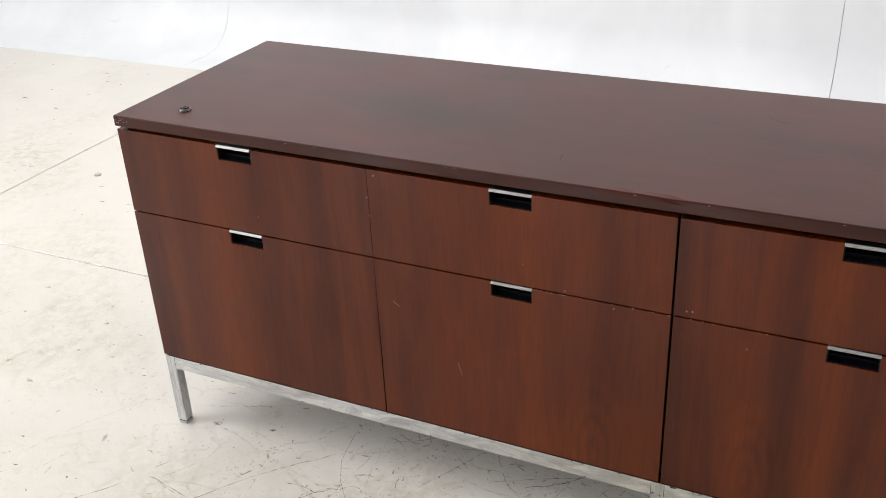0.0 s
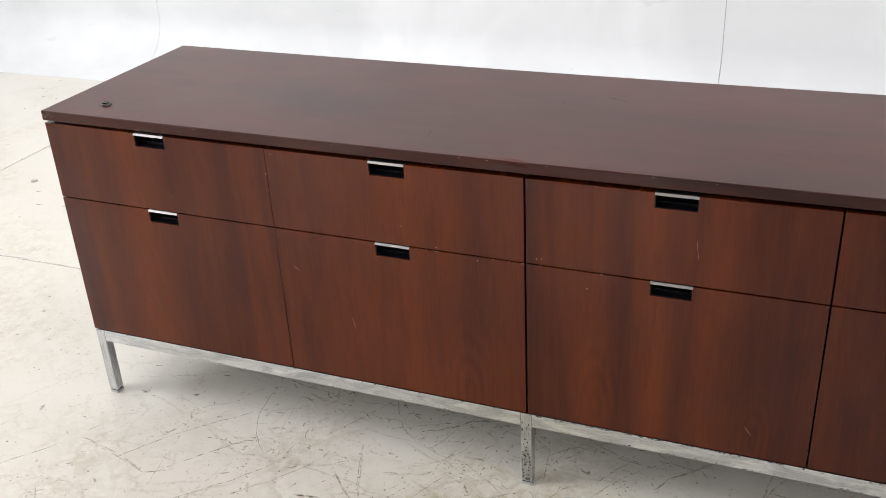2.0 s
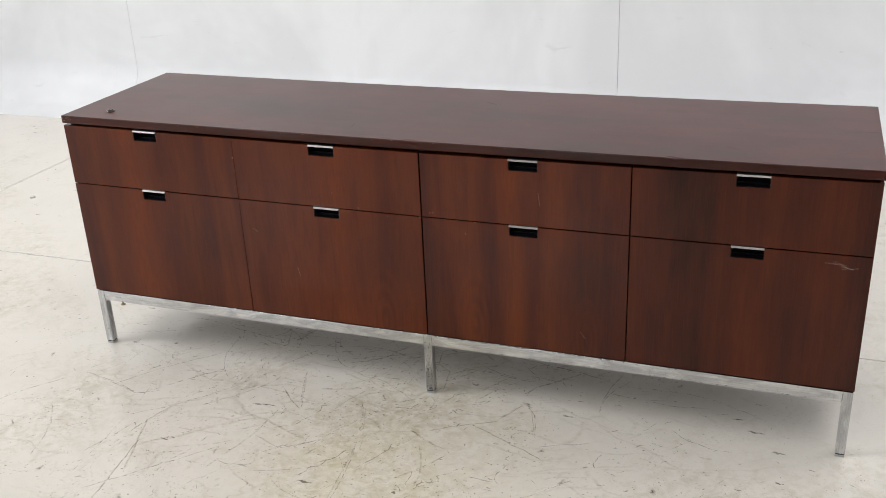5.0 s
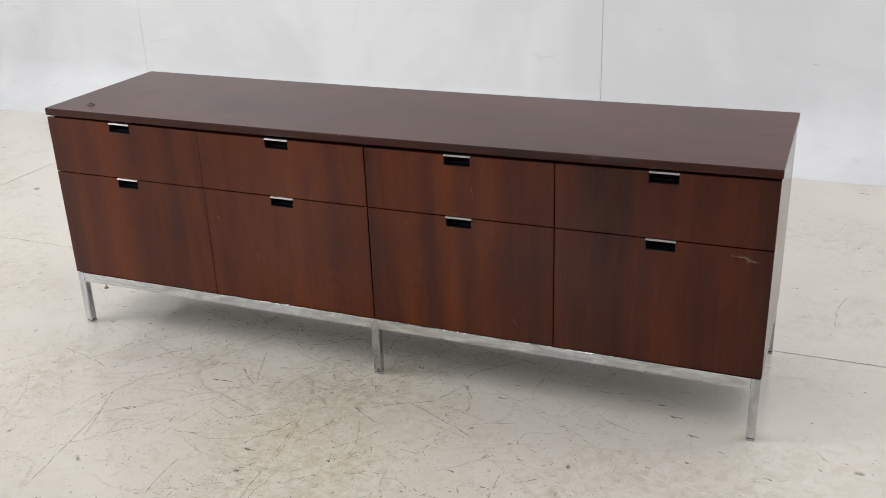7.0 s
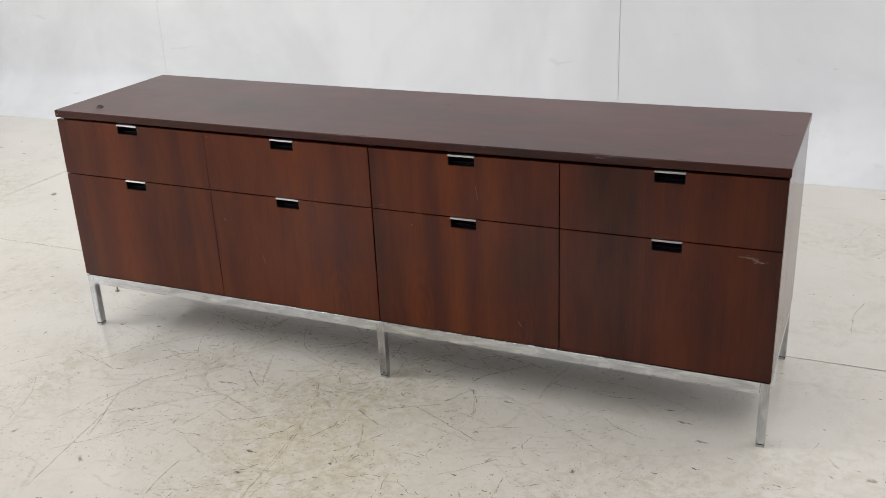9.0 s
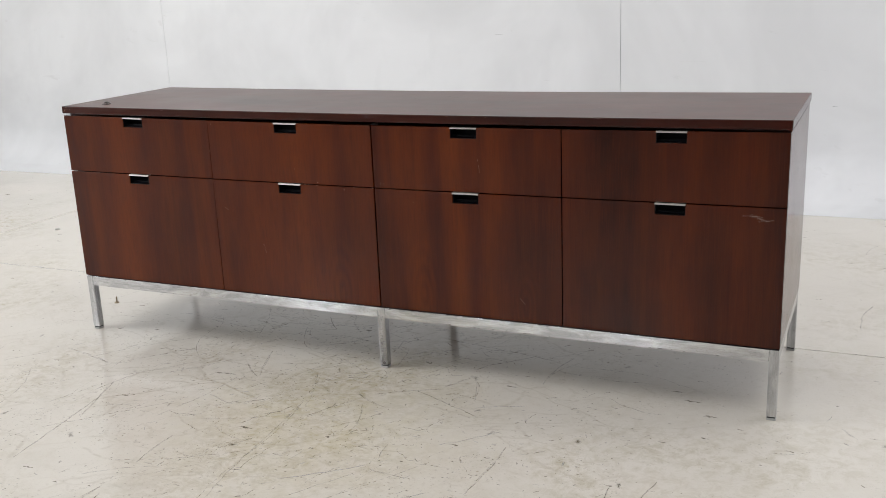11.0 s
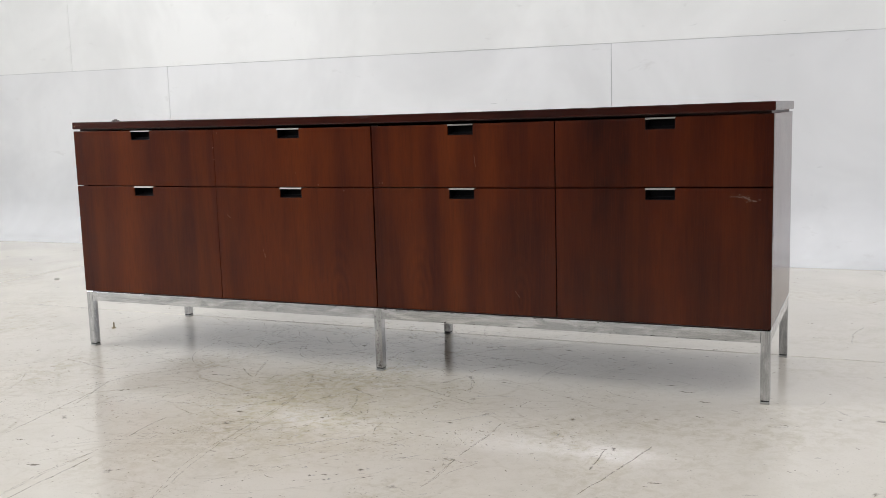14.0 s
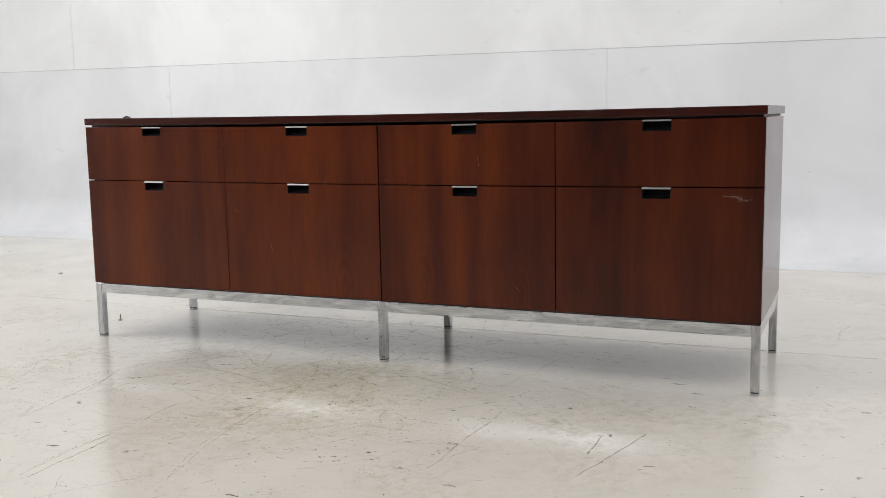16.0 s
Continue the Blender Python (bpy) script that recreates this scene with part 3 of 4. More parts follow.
part("spacer", boxed(0.012, 1.880, 0.016, 0.443, 0.1616, FRONT_LOW - 0.0003), SPACER, credenza, "dark recessed spacer over the base")


PULL_W, PULL_H, PULL_D = 0.0645, 0.0255, 0.036


def drawer_front(x0, x1, z0, z1, cx, lean_west=0.0, lean_east=0.0):
    """A slab front whose upper edge is notched for the pull. The leans draw its lower corners in, where it hangs askew."""
    a, b, low = cx - PULL_W / 2, cx + PULL_W / 2, z1 - PULL_H
    bm = prism(bmesh.new(), [(x0 + lean_west, z0), (x1 - lean_east, z0), (x1, z1), (b, z1), (b, low), (a, low), (a, z1), (x0, z1)], "y", 0.0, THICK)
    bmesh.ops.bevel(bm, geom=[e for e in bm.edges if e.calc_face_angle(0) > 1], offset=0.0005, segments=2, profile=0.5, affect="EDGES")
    front = part("drawer_front", bm, WOOD, credenza)
    # the black tray behind the notch, open to the front
    bm = bmesh.new()
    t = 0.0012
    back = PULL_D
    box(bm, a + 0.0003, b - 0.0003, back - t, back, low - 0.004, z1 - 0.0012)
    box(bm, a + 0.0003, a + 0.0003 + t, 0.0015, back - t, low + 0.0003, z1 - 0.0012)
    box(bm, b - 0.0003 - t, b - 0.0003, 0.0015, back - t, low + 0.0003, z1 - 0.0012)
    box(bm, a + t + 0.0003, b - t - 0.0003, 0.0015, back - t, low + 0.0003, low + 0.0015)
    box(bm, a + t + 0.0003, b - t - 0.0003, 0.014, 0.017, low + 0.0015, low + 0.007, 0.0008)
    box(bm, a + t + 0.0003, b - t - 0.0003, 0.012, back - t, z1 - 0.0030, z1 - 0.0012)
    part("pull_recess", bm, BLACK, front, "black recessed finger pull")
    # the bright lip along the top of the notch
    bm = prism(bmesh.new(), [(-0.0026, z1 - 0.0029), (-0.0020, z1 - 0.0035), (0.0010, z1 - 0.0031), (0.0016, z1 - 0.0020), (0.012, z1 - 0.0014), (0.012, z1 + 0.0006), (0.0004, z1 + 0.0008)], "x", a - 0.0003, b + 0.0003)
    bmesh.ops.bevel(bm, geom=list(bm.edges), offset=0.0003, segments=1, affect="EDGES")
    part("pull_lip", bm, CHROME, front, "bright satin chrome pull lip")
    return front


for x0, x1, cx, west, east in ((0.0010, 0.4798, 0.2375, 0.0, 0.0008), (0.4802, 0.9488, 0.7120, 0.0012, 0.0), (0.9524, 1.4160, 1.1865, 0.0, 0.0), (1.4186, 1.8890, 1.6545, 0.0, 0.0)):
    drawer_front(x0, x1, SPLIT_HI, FRONT_TOP, cx, west * 0.4, east * 0.4)
    drawer_front(x0, x1, FRONT_LOW, SPLIT_LO, cx, west, east)


def scraped_paint():
    """Scraped lacquer near the end of the lower drawer: a loose row of pale flecks."""
    rng = random.Random(11)
    bm = bmesh.new()
    for cx, cz, wide, tall, count in ((1.812, 0.4472, 0.0060, 0.0006, 7), (1.823, 0.4462, 0.0030, 0.0016, 9), (1.832, 0.4452, 0.0016, 0.0030, 11), (1.840, 0.4440, 0.0018, 0.0032, 12), (1.851, 0.4390, 0.0035, 0.0010, 9), (1.860, 0.4405, 0.0025, 0.0015, 4)):
        for i in range(count):
            x, z = rng.gauss(cx, wide), rng.gauss(cz, tall)
            w, h, a = rng.uniform(0.0006, 0.0024), rng.uniform(0.0004, 0.0012), rng.uniform(-1.2, 0.9)
            vs = []
            for p, q in ((-1, -0.3), (-0.2, -1), (1, -0.2), (0.3, 1)):
                vs.append(bm.verts.new((x + (p * w * math.cos(a) - q * h * math.sin(a)) / 1.4, -0.0004, z + (p * w * math.sin(a) + q * h * math.cos(a)) / 1.4)))
            bm.faces.new(vs)
    return bm


def edge_nicks():
    """Pale nicks along the worn arrises: the top's front edge and corner, and the seams between the drawers."""
    rng = random.Random(5)
    bm = bmesh.new()

    def fleck(x, y, z, w, h, flat):
        vs = []
        for p, q in ((-1, 0.1), (-0.3, -1), (0.8, -0.6), (1, 0.2), (0.1, 1)):
            u, v = p * w * rng.uniform(0.7, 1.2), q * h * rng.uniform(0.7, 1.2)
            vs.append(bm.verts.new((x + u, y + v, z) if flat else (x + u, y, z + v)))
        bm.faces.new(vs)

    for i in range(11):
        x = rng.choice((rng.uniform(0.0, LENGTH), rng.gauss(1.05, 0.12), rng.gauss(0.75, 0.2)))
        x = min(LENGTH - 0.004, max(0.003, x))
        fleck(x, -0.0034, TOP_Z - rng.uniform(0.0018, 0.0035), rng.uniform(0.0008, 0.0030), rng.uniform(0.0002, 0.0005), False)
    for i in range(9):
        fleck(rng.uniform(0.002, 0.03), -0.0034, TOP_Z - rng.uniform(0.002, 0.012), rng.uniform(0.0006, 0.0018), rng.uniform(0.0004, 0.0012), False)
    for i in range(26):
        fleck(rng.uniform(0.74, 1.10), -0.0004, SPLIT_LO - rng.uniform(0.0002, 0.0016), rng.uniform(0.0006, 0.0030), rng.uniform(0.0003, 0.0006), False)
    for x, z in ((0.492, 0.609), (0.795, 0.472), (0.868, 0.458), (0.970, 0.477), (0.978, 0.478), (1.054, 0.435), (0.478, 0.571), (0.480, 0.540)):
        fleck(x, -0.0004, z, 0.0010, 0.0014, False)
    return bm


def top_marks():
    """Dull dark scratches and rubbed places on the top."""
    rng = random.Random(9)
    bm = bmesh.new()
    z = TOP_Z + 0.0003
    ribbon(bm, 1.590, 0.090, 1.622, 0.073, 0.0016, rng, z)
    ribbon(bm, 1.815, 0.236, 1.886, 0.246, 0.0022, rng, z)
    ribbon(bm, 1.000, 0.336, 1.042, 0.315, 0.0026, rng, z)
    for i in range(26):
        x, y, a, l = rng.uniform(0.1, 1.8), rng.uniform(0.03, 0.42), rng.gauss(0.1, 0.7), rng.uniform(0.008, 0.05)
        ribbon(bm, x, y, x + l * math.cos(a), y + l * math.sin(a), rng.uniform(0.0004, 0.0010), rng, z)
    for v in bm.verts:
        v.co.x = min(LENGTH - 0.01, v.co.x)
    return bm


def front_scratches():
    """A few hairline scratches through the lacquer of the drawers."""
    rng = random.Random(21)
    bm = bmesh.new()
    for x, z, dx, dz in ((1.316, 0.222, 0.012, -0.016), (0.510, 0.392, 0.012, -0.008), (1.22, 0.545, 0.004, -0.030), (0.62, 0.30, 0.006, -0.022)):
        side = 0.00035
        vs = [bm.verts.new(c) for c in ((x, -0.0004, z), (x + dx, -0.0004, z + dz), (x + dx + side, -0.0004, z + dz + side), (x + side, -0.0004, z + side))]
        bm.faces.new(vs)
    return bm


SCRAPE = plain("scraped_lacquer", (0.36, 0.28, 0.25), 0.6)
tagged(part("scrape", scraped_paint(), SCRAPE, credenza, "pale scraped lacquer"), kind="stuff")
NICK = plain("bare_wood_nick", (0.34, 0.20, 0.14), 0.6)
TOP_MARK = broken("dull_dark_scratch", (0.010, 0.006, 0.005), 0.34, 0.60, 0.6)
tagged(part("edge_nicks", edge_nicks(), NICK, credenza, "pale nicks on the worn edges"), kind="stuff")
tagged(part("top_scratches", top_marks(), TOP_MARK, credenza, "dull dark scratches on the top"), kind="stuff")
tagged(part("front_scratches", front_scratches(), NICK, credenza, "hairline scratches on the drawers"), kind="stuff")

LEG = 0.020
RAIL_LO, RAIL_HI = 0.1335, 0.1612


def leg(x, y):
    ob = part("leg", boxed(x, x + LEG, y, y + LEG, 0.0084, RAIL_HI, bevel=0.0010), STEEL_LEG, credenza)
    part("glide_collar", boxed(x + 0.0012, x + LEG - 0.0012, y + 0.0012, y + LEG - 0.0012, 0.0052, 0.0084, bevel=0.0005), RUBBER, ob, "black glide collar")
    part("glide", boxed(x + 0.0002, x + LEG - 0.0002, y + 0.0002, y + LEG - 0.0002, 0.0, 0.0052, bevel=0.0011), GLIDE, ob, "grey nylon glide")


LEG_X = (0.0004, 0.938, 1.868)
FRONT_Y, BACK_Y = 0.002, 0.430
for x in LEG_X:
    for y in (FRONT_Y, BACK_Y):
        leg(x, y)
for y in (FRONT_Y, BACK_Y):
    for a, b in zip(LEG_X, LEG_X[1:]):
        part("rail", boxed(a + LEG + 0.0003, b - 0.0003, y + 0.0004, y + LEG - 0.0004, RAIL_LO, RAIL_HI - 0.0004, bevel=0.0007), STEEL, credenza)
for x in LEG_X:
    part("rail", boxed(x + 0.0004, x + LEG - 0.0004, FRONT_Y + LEG + 0.0003, BACK_Y - 0.0003, RAIL_LO, RAIL_HI - 0.0004, bevel=0.0010), STEEL_SIDE, credenza)



def chrome_pits():
    """Rust pits in the plating: along the arrises of the front rail and down the middle leg."""
    rng = random.Random(31)
    bm = bmesh.new()

    def pit(x, y, z, w, h):
        turn, w, h = rng.uniform(0, 6.28), 1.9 * w, 1.6 * h
        ring = [turn + 2 * math.pi * i / 6 for i in range(6)]
        bm.faces.new([bm.verts.new((x + w * math.cos(a) * rng.uniform(0.6, 1.2), y, z + h * math.sin(a) * rng.uniform(0.6, 1.2))) for a in ring])

    rail_y, leg_y = FRONT_Y + 0.0001, FRONT_Y - 0.0003
    for i in range(90):
        x = min(1.85, max(0.97, rng.gauss(1.17, 0.17)))
        pit(x, rail_y, RAIL_HI - 0.0012 - 0.0016 * rng.random() ** 2 - 0.0004, rng.uniform(0.0004, 0.0022), rng.uniform(0.0003, 0.0008))
    for i in range(46):
        pit(rng.uniform(0.98, 1.84), rail_y, RAIL_LO + 0.0012 + 0.0020 * rng.random() ** 2, rng.uniform(0.0004, 0.0016), rng.uniform(0.0003, 0.0008))
    for i in range(26):
        pit(rng.uniform(0.03, 0.92), rail_y, rng.choice((RAIL_HI - 0.0022, RAIL_LO + 0.0018)), rng.uniform(0.0004, 0.0014), rng.uniform(0.0003, 0.0006))
    for i in range(60):
        pit(LEG_X[1] + rng.uniform(0.002, 0.018), leg_y, 0.012 + 0.135 * rng.random() ** 1.6, rng.uniform(0.0003, 0.0012), rng.uniform(0.0004, 0.0016))
    return bm


PIT = plain("rust_pit", (0.085, 0.07, 0.055), 0.7)
tagged(part("plating_pits", chrome_pits(), PIT, credenza, "dark rust pits in the worn chrome"), kind="stuff")

# the lock let into the top
lock = part("lock", lathe(bmesh.new(), [(0.0112, TOP_Z - 0.004), (0.0112, TOP_Z + 0.0012), (0.0104, TOP_Z + 0.0030), (0.0088, TOP_Z + 0.0042), (0.0074, TOP_Z + 0.0036), (0.0067, TOP_Z + 0.0014)], 0.103, 0.059), BRASS, credenza, "tarnished round lock in the top")
plug = lathe(bmesh.new(), [(0.0054, TOP_Z), (0.0054, TOP_Z + 0.0050), (0.0047, TOP_Z + 0.0058), (0.002, TOP_Z + 0.0058)], 0.103, 0.059, 20)
part("lock_plug", plug, BRASS, lock)
part("key_slot", boxed(0.1015, 0.1045, 0.0555, 0.0625, TOP_Z + 0.0056, TOP_Z + 0.0062), BLACK, lock)


# the old case sags a little towards its middle
warped = set()
for ob in credenza.children_recursive:
    if ob.type == "MESH" and ob.data.name not in warped:
        warped.add(ob.data.name)
        drop = 0.0068 if ob.name.split(".")[0] in ("drawer_front", "pull_recess", "pull_lip") else 0.0042
        for v in ob.data.vertices:
            rise = min(1.0, max(0.0, (v.co.z - 0.30) / 0.32))
            v.co.z -= (drop if v.co.z < FRONT_TOP + 0.002 else 0.0042) * math.sin(math.pi * min(1.0, max(0.0, v.co.x / LENGTH))) * rise


# ---- small things on the floor ----
OLD_BRASS = plain("old_brass", (0.40, 0.32, 0.21), 0.45, 0.6, 0.35, 200)


def floor_screw(x, y, lean):
    bm = lathe(bmesh.new(), [(0.0075, 0.0), (0.0075, 0.0014), (0.0055, 0.0030), (0.0024, 0.0036), (0.0021, 0.0180), (0.0008, 0.0205)], 0, 0, 14)
    ob = part("screw", bm, OLD_BRASS)
    ob.matrix_world = pose(x, y, 0.0, 0, lean, 20)
    return tagged(ob, "small dull brass screw standing on its head on the floor", "screw")


floor_screw(-0.105, 0.214, 3)


# a chip crater in the floor, drawn as a pale raised disc
def floor_plug(x, y):
    ob = part("floor_plug", lathe(bmesh.new(), [(0.011, 0.0), (0.0105, 0.0035), (0.0080, 0.0062), (0.0050, 0.0050), (0.002, 0.0046)], 0, 0, 22), CRATER_PAINT)
    ob.matrix_world = pose(x, y, 0.0)
    return tagged(ob, "small pale raised disc in place of a chip crater in the floor", "floor plug")


CRATER_PAINT = plain("painted_plug", (0.55, 0.54, 0.50), 0.4)
floor_plug(-1.043, 0.913)


# ---- wear on the floor ----
def marks(name, mat, label, fill):
    bm = bmesh.new()
    fill(bm, random.Random(len(name)))
    for f in bm.faces:
        f.normal_update()
        if f.normal.z < 0:
            f.normal_flip()
    return tagged(part(name, bm, mat), label, "floor marks", kind="stuff")


LONG_SCUFFS = (
    (0.05, -0.15, 0.24, -0.20), (0.24, -0.20, 0.29, -0.17), (0.33, -0.35, 0.36, -0.23), (0.68, -0.49, 0.69, -0.62),
    (0.42, -0.69, 0.37, -0.37), (0.61, 0.01, 0.67, -0.14), (0.59, -0.08, 0.67, -0.15), (0.86, -0.24, 0.89, -0.53),
    (0.62, -0.28, 0.70, -0.31), (0.70, -0.31, 0.77, -0.26), (1.17, 0.06, 1.19, 0.10), (1.19, 0.10, 1.28, 0.19),
    (1.19, 0.02, 1.24, -0.11), (1.00, -0.15, 1.14, -0.07), (1.14, -0.07, 1.18, 0.01), (1.09, -0.10, 1.28, -0.19),
)
MORE_SCUFFS = (
    (0.96, -0.16, 1.06, -0.21), (0.99, -0.34, 1.07, -0.23), (1.14, -0.29, 1.20, -0.29), (1.15, -0.37, 1.16, -0.44),
    (1.16, -0.48, 1.25, -0.49), (1.06, -0.63, 1.14, -0.51), (1.38, -0.51, 1.39, -0.30), (1.38, -0.68, 1.38, -0.53),
    (1.43, -0.53, 1.39, -0.61), (0.97, -0.89, 0.89, -0.53), (0.70, -0.97, 0.69, -0.72), (1.64, -0.62, 1.71, -0.34),
    (1.63, -0.50, 1.63, -0.39), (0.72, -0.97, 0.71, -0.74),
)


def dragged(rng):
    """A place among the drag marks: under the case and before its western half."""
    return (rng.gauss(0.78, 0.34), rng.uniform(0.0, 0.50)) if rng.random() < 0.45 else (rng.gauss(0.72, 0.38), rng.gauss(-0.28, 0.30))


def fill_scuffs(bm, rng):
    for s in LONG_SCUFFS + MORE_SCUFFS:
        ribbon(bm, *s, rng.uniform(0.0012, 0.0022), rng, 0.0004)
    for i in range(60):
        x, y = dragged(rng) if i % 3 else (rng.uniform(-0.9, 2.9), rng.uniform(-1.4, 1.2))
        a, l = rng.gauss(0.9, 0.7), 0.012 + 0.15 * rng.random() ** 3
        ribbon(bm, x, y, x + l * math.cos(a), y + l * math.sin(a), rng.uniform(0.0005, 0.0012), rng, 0.0004, 0.05)
    # the net of drag marks under the case
    for i in range(80):
        x, y = rng.gauss(0.85, 0.34), rng.uniform(0.05, 0.50)
        a, l = rng.choice((rng.gauss(0.15, 0.25), rng.gauss(2.6, 0.3), rng.gauss(1.1, 0.3))), 0.03 + 0.32 * rng.random() ** 2
        ribbon(bm, x, y, x + l * math.cos(a), y + l * math.sin(a), rng.uniform(0.0010, 0.0024), rng, 0.0004, 0.14)
    for i in range(34):
        x, y = rng.uniform(-0.6, 1.3), rng.uniform(-1.5, 0.0)
        a, l = rng.gauss(0.95, 0.22), 0.05 + 0.26 * rng.random()
        ribbon(bm, x, y, x + l * math.cos(a), y + l * math.sin(a), rng.uniform(0.0012, 0.0026), rng, 0.0004, 0.06)
    for i in range(16):
        x, y, a, l = rng.uniform(-0.3, 1.2), rng.uniform(-1.0, 0.4), rng.gauss(1.0, 0.5), rng.uniform(0.25, 0.7)
        ribbon(bm, x, y, x + l * math.cos(a), y + l * math.sin(a), rng.uniform(0.0005, 0.0011), rng, 0.0004, 0.05)


def fill_smears(bm, rng):
    for s in LONG_SCUFFS + MORE_SCUFFS:
        ribbon(bm, *s, rng.uniform(0.0022, 0.0042), rng, 0.00025, 0.02)
    for i in range(130):
        x, y = dragged(rng) if i % 2 else (rng.uniform(-0.9, 2.9), rng.uniform(-1.4, 1.4))
        a, l = rng.gauss(0.95, 0.8), 0.02 + 0.24 * rng.random() ** 2
        ribbon(bm, x, y, x + l * math.cos(a), y + l * math.sin(a), rng.uniform(0.0018, 0.0050), rng, 0.00025, 0.08)


def fill_chips(bm, rng):
    ribbon(bm, 1.05, 0.23, 1.33, 0.18, 0.0022, rng, 0.0005)
    ribbon(bm, 0.55, -0.16, 0.61, -0.16, 0.0046, rng, 0.0005)
    ribbon(bm, 0.69, -0.31, 0.72, -0.29, 0.0040, rng, 0.0005)
    for x, y, r in ((0.19, 0.05, 0.009), (1.13, -0.66, 0.007), (1.165, -0.69, 0.008), (1.20, -0.70, 0.007), (1.21, -0.67, 0.005), (1.24, -0.635, 0.010), (0.77, -0.58, 0.006), (1.645, -0.38, 0.012)):
        blot(bm, x, y, r, rng, 0.0005)
    for i in range(44):
        x, y, a, l = rng.uniform(0.3, 1.55), rng.uniform(0.0, 0.46), rng.gauss(0.35, 0.7), 0.02 + 0.24 * rng.random() ** 2
        ribbon(bm, x, y, x + l * math.cos(a), y + l * math.sin(a), rng.uniform(0.0009, 0.0018), rng, 0.0005, 0.12)
    # crumbled edges of the slab joint behind the case
    for i in range(30):
        x, l = rng.uniform(0.05, 2.5), rng.uniform(0.04, 0.22)
        ribbon(bm, x, JOINT_Y + rng.gauss(0, 0.0012), x + l, JOINT_Y + rng.gauss(0, 0.0012), rng.uniform(0.0016, 0.0036), rng, 0.0005, 0.0)
    # scuffs broken into rows of small pits
    for i in range(46):
        x, y = dragged(rng) if i % 4 else (rng.uniform(-0.6, 2.4), rng.uniform(-1.3, 0.4))
        a, gap = rng.gauss(0.95, 0.45), rng.uniform(0.006, 0.014)
        for j in range(rng.randint(3, 9)):
            if rng.random() < 0.75:
                l = rng.uniform(0.003, 0.009)
                ribbon(bm, x, y, x + l * math.cos(a), y + l * math.sin(a), rng.uniform(0.0008, 0.0018), rng, 0.0005, 0.2)
            x, y = x + gap * math.cos(a), y + gap * math.sin(a) + rng.gauss(0, 0.0015)
    for i in range(70):
        x, y, a, l = rng.gauss(0.7, 0.6), rng.uniform(-1.4, 0.45), rng.gauss(0.5, 0.9), rng.uniform(0.006, 0.020)
        ribbon(bm, x, y, x + l * math.cos(a), y + l * math.sin(a), rng.uniform(0.0012, 0.0028), rng, 0.0005, 0.2)
    for i in range(520):
        x, y = rng.uniform(-1.0, 3.0), rng.uniform(-1.4, 1.6)
        blot(bm, x, y, 0.0010 + 0.0036 * rng.random() ** 3, rng, 0.0005, rng.uniform(0.2, 0.7))
    for i in range(520):
        x, y = rng.gauss(0.75, 0.5), rng.gauss(-0.22, 0.36)
        blot(bm, x, y, 0.0014 + 0.0046 * rng.random() ** 2, rng, 0.0005, rng.uniform(0.18, 0.6))


def fill_stains(bm, rng):
    for x, y, r in ((1.52, -0.23, 0.014), (1.185, 0.02, 0.017), (1.265, -0.155, 0.015), (0.075, 0.025, 0.014), (0.46, -0.565, 0.016), (0.565, -0.36, 0.013), (0.22, -0.53, 0.014), (0.835, -0.485, 0.015)):
        blot(bm, x, y, r, rng, 0.0003)
    for i in range(60):
        blot(bm, rng.uniform(-0.8, 2.8), rng.uniform(-1.2, 0.8), rng.uniform(0.006, 0.016), rng, 0.0003, rng.uniform(0.3, 0.7))


def fill_specks(bm, rng):
    for i in range(120):
        cx, cy = rng.gauss(0.9, 0.55), rng.gauss(-0.20, 0.38)
        a, spread = rng.gauss(0.9, 0.5), rng.uniform(0.03, 0.11)
        for j in range(rng.randint(12, 34)):
            u, v = rng.gauss(0, spread), rng.gauss(0, spread * 0.28)
            x, y = cx + u * math.cos(a) - v * math.sin(a), cy + u * math.sin(a) + v * math.cos(a)
            blot(bm, x, y, 0.0010 + 0.0034 * rng.random() ** 2, rng, 0.00045, rng.uniform(0.25, 0.7))


def fill_dashes(bm, rng):
    for i in range(520):
        if rng.random() < 0.55:
            x, y = rng.gauss(0.80, 0.36), rng.uniform(-0.10, 0.50)
        else:
            x, y = rng.gauss(0.75, 0.65), rng.gauss(-0.35, 0.45)
        a, l = rng.choice((rng.gauss(0.1, 0.35), rng.gauss(0.95, 0.35), rng.gauss(2.5, 0.35))), 0.005 + 0.028 * rng.random() ** 2
        ribbon(bm, x, y, x + l * math.cos(a), y + l * math.sin(a), rng.uniform(0.0020, 0.0046), rng, 0.00035, 0.12)


def fill_cracks(bm, rng):
    for i in range(26):
        x, y = rng.gauss(1.02, 0.26), rng.gauss(-0.42, 0.17)
        a = rng.gauss(0.9, 0.5)
        for j in range(rng.randint(3, 8)):
            l = rng.uniform(0.008, 0.030)
            b = a + rng.gauss(0, 0.45)
            nx, ny = x + l * math.cos(b), y + l * math.sin(b)
            if rng.random() < 0.75:
                ribbon(bm, x, y, nx, ny, rng.uniform(0.0009, 0.0026), rng, 0.00055, 0.15)
            x, y = nx, ny
    for i in range(46):
        blot(bm, rng.gauss(1.02, 0.24), rng.gauss(-0.42, 0.16), rng.uniform(0.002, 0.007), rng, 0.00055, rng.uniform(0.25, 0.6))


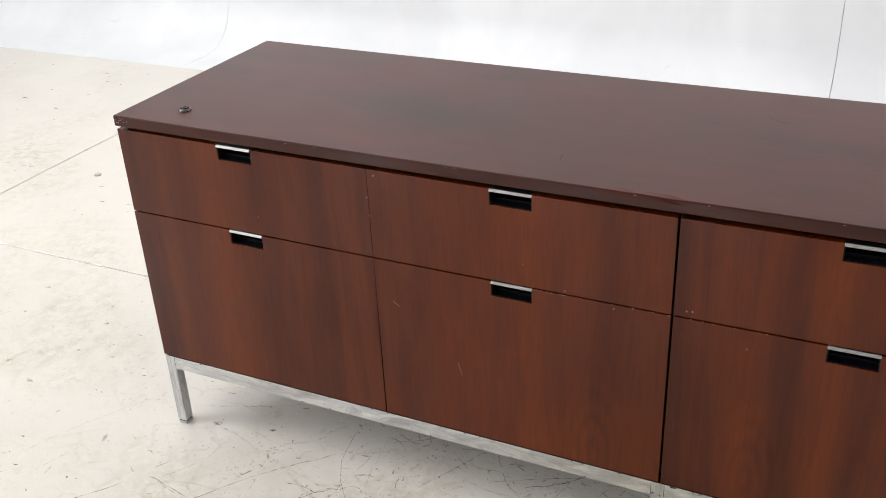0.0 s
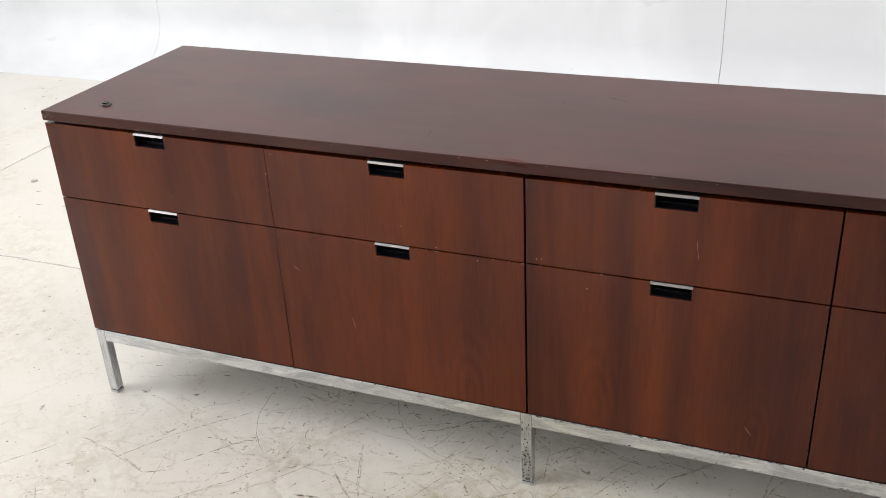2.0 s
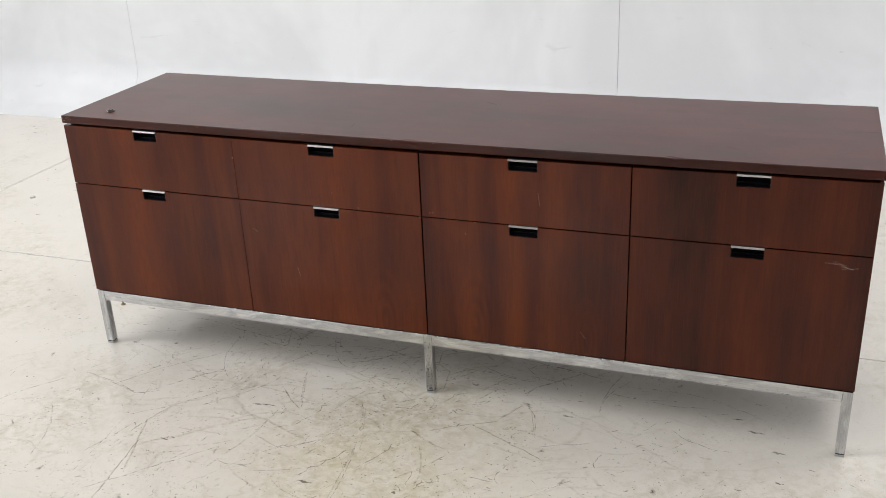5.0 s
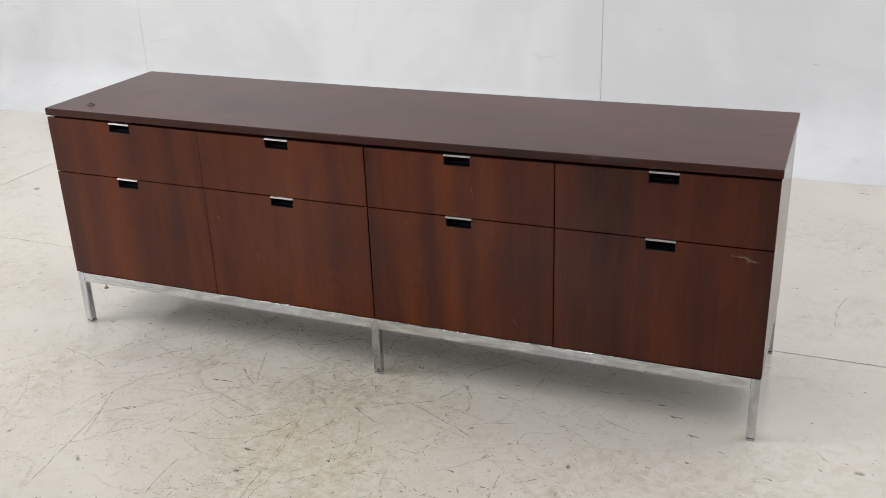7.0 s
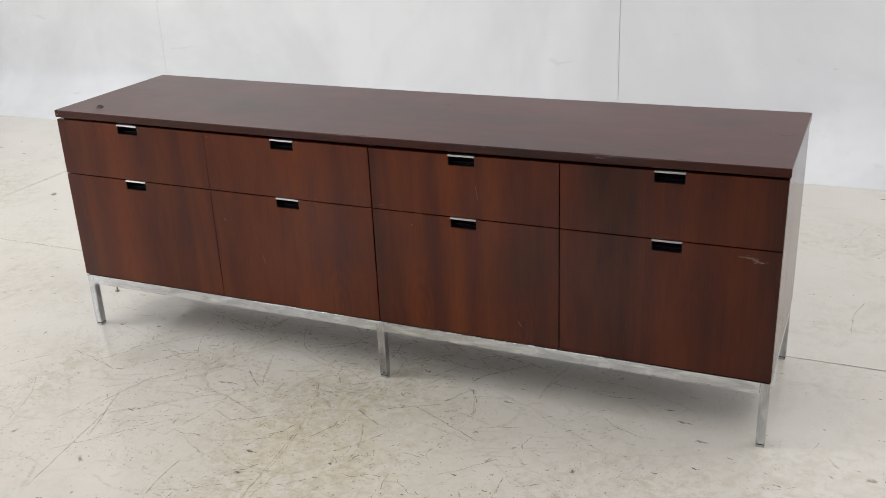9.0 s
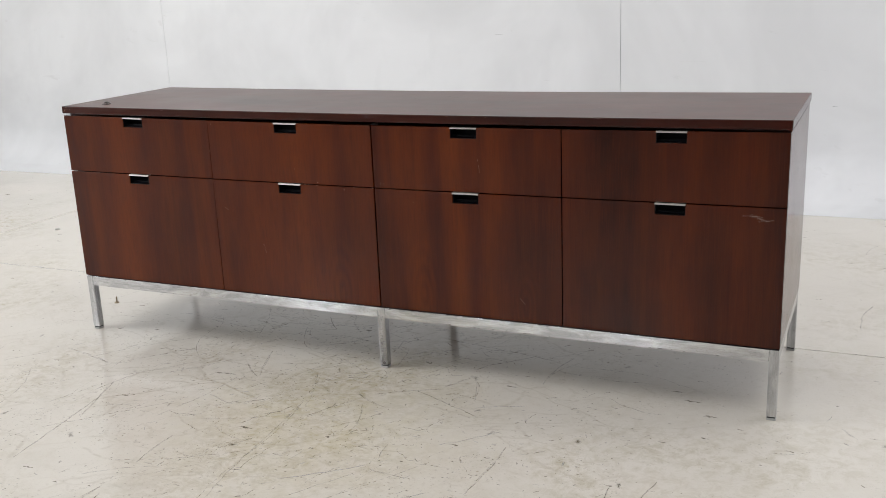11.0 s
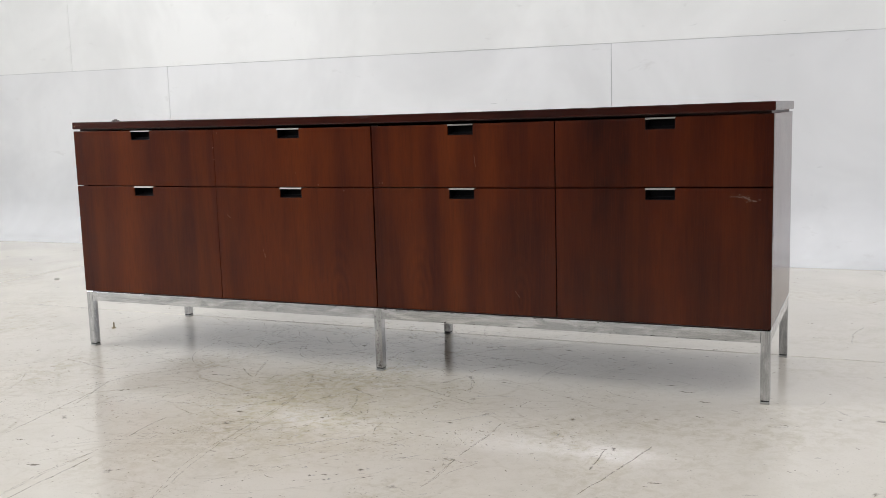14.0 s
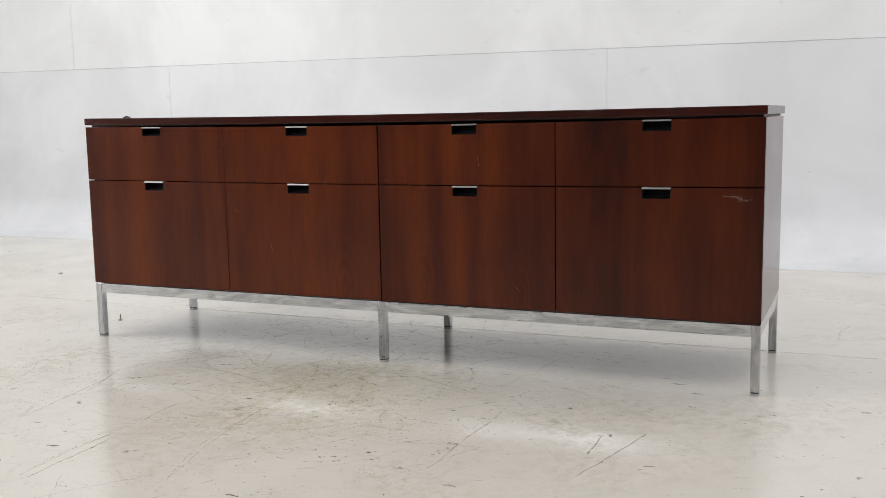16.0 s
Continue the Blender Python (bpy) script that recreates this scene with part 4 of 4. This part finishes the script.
def fill_pale(bm, rng):
    for s in ((0.89, -0.06, 0.93, -0.03), (1.26, -0.14, 1.36, -0.10), (1.25, -0.34, 1.35, -0.24), (1.01, -0.58, 1.15, -0.47), (1.27, -0.57, 1.31, -0.53)):
        ribbon(bm, *s, 0.0026, rng, 0.0006, 0.03)
    for i in range(5):
        x = -0.35 - 0.28 * i
        ribbon(bm, x, JOINT_Y - 0.001, x - 0.30, JOINT_Y - 0.001, 0.0060, rng, 0.0006, 0.0)
    for i in range(60):
        x, y, a, l = rng.gauss(1.02, 0.32), rng.gauss(-0.38, 0.22), rng.gauss(0.5, 0.7), rng.uniform(0.004, 0.022)
        ribbon(bm, x, y, x + l * math.cos(a), y + l * math.sin(a), rng.uniform(0.0010, 0.0028), rng, 0.0006, 0.1)
    for x, y in ((1.138, -0.657), (1.172, -0.688), (1.208, -0.696), (1.25, -0.628)):
        blot(bm, x, y, 0.008, rng, 0.0007)


marks("stains", STAIN, "small brown stains on the painted floor", fill_stains)
marks("smears", SMEAR, "faint brown smears along the scratches of the floor", fill_smears)
SPECK = broken("worn_speck", (0.24, 0.195, 0.12), 0.30, 0.50, 0.8)
marks("specks", SPECK, "drifts of small brown specks in the floor paint", fill_specks)
DASH = broken("dull_rub", (0.42, 0.36, 0.24), 0.36, 0.62, 0.60, 110)
marks("rubs", DASH, "short dull brown rubs in the floor paint", fill_dashes)
CRACK = broken("brown_crack", (0.20, 0.16, 0.085), 0.34, 0.56, 0.85, 120)
marks("cracks", CRACK, "broken brown cracks in the worn floor paint", fill_cracks)
marks("scuffs", SCUFF, "thin dark scuffs and scratches across the floor paint", fill_scuffs)
marks("chips", CHIP, "small dark chips in the floor paint", fill_chips)
marks("pale_scrapes", PALE, "pale scrapes and chipped edges in the floor paint", fill_pale)


def wall_marks():
    """Rubs and smudges left on the backdrop wall."""
    rng = random.Random(3)
    flat = bmesh.new()
    for x0, z0, x1, z1, w in ((0.386, 0.678, 0.432, 0.681, 0.0016), (0.470, 0.682, 0.474, 0.700, 0.0010), (1.108, 0.998, 1.126, 0.997, 0.0014), (1.312, 0.987, 1.352, 0.991, 0.0016), (1.704, 0.984, 1.716, 0.981, 0.0014), (1.85, 0.37, 1.87, 0.372, 0.0016)):
        ribbon(flat, x0, z0, x1, z1, w, rng, 0.0)
    for v in flat.verts:
        x, z = v.co.x, v.co.y
        v.co = Vector((x, WALL_Y - 0.0012, z))
    return flat


WALL_MARK = broken("wall_rub", (0.30, 0.30, 0.30), 0.36, 0.60, 0.6)
tagged(part("wall_rubs", wall_marks(), WALL_MARK), "small grey rubs on the white backdrop wall", "wall marks", kind="stuff")
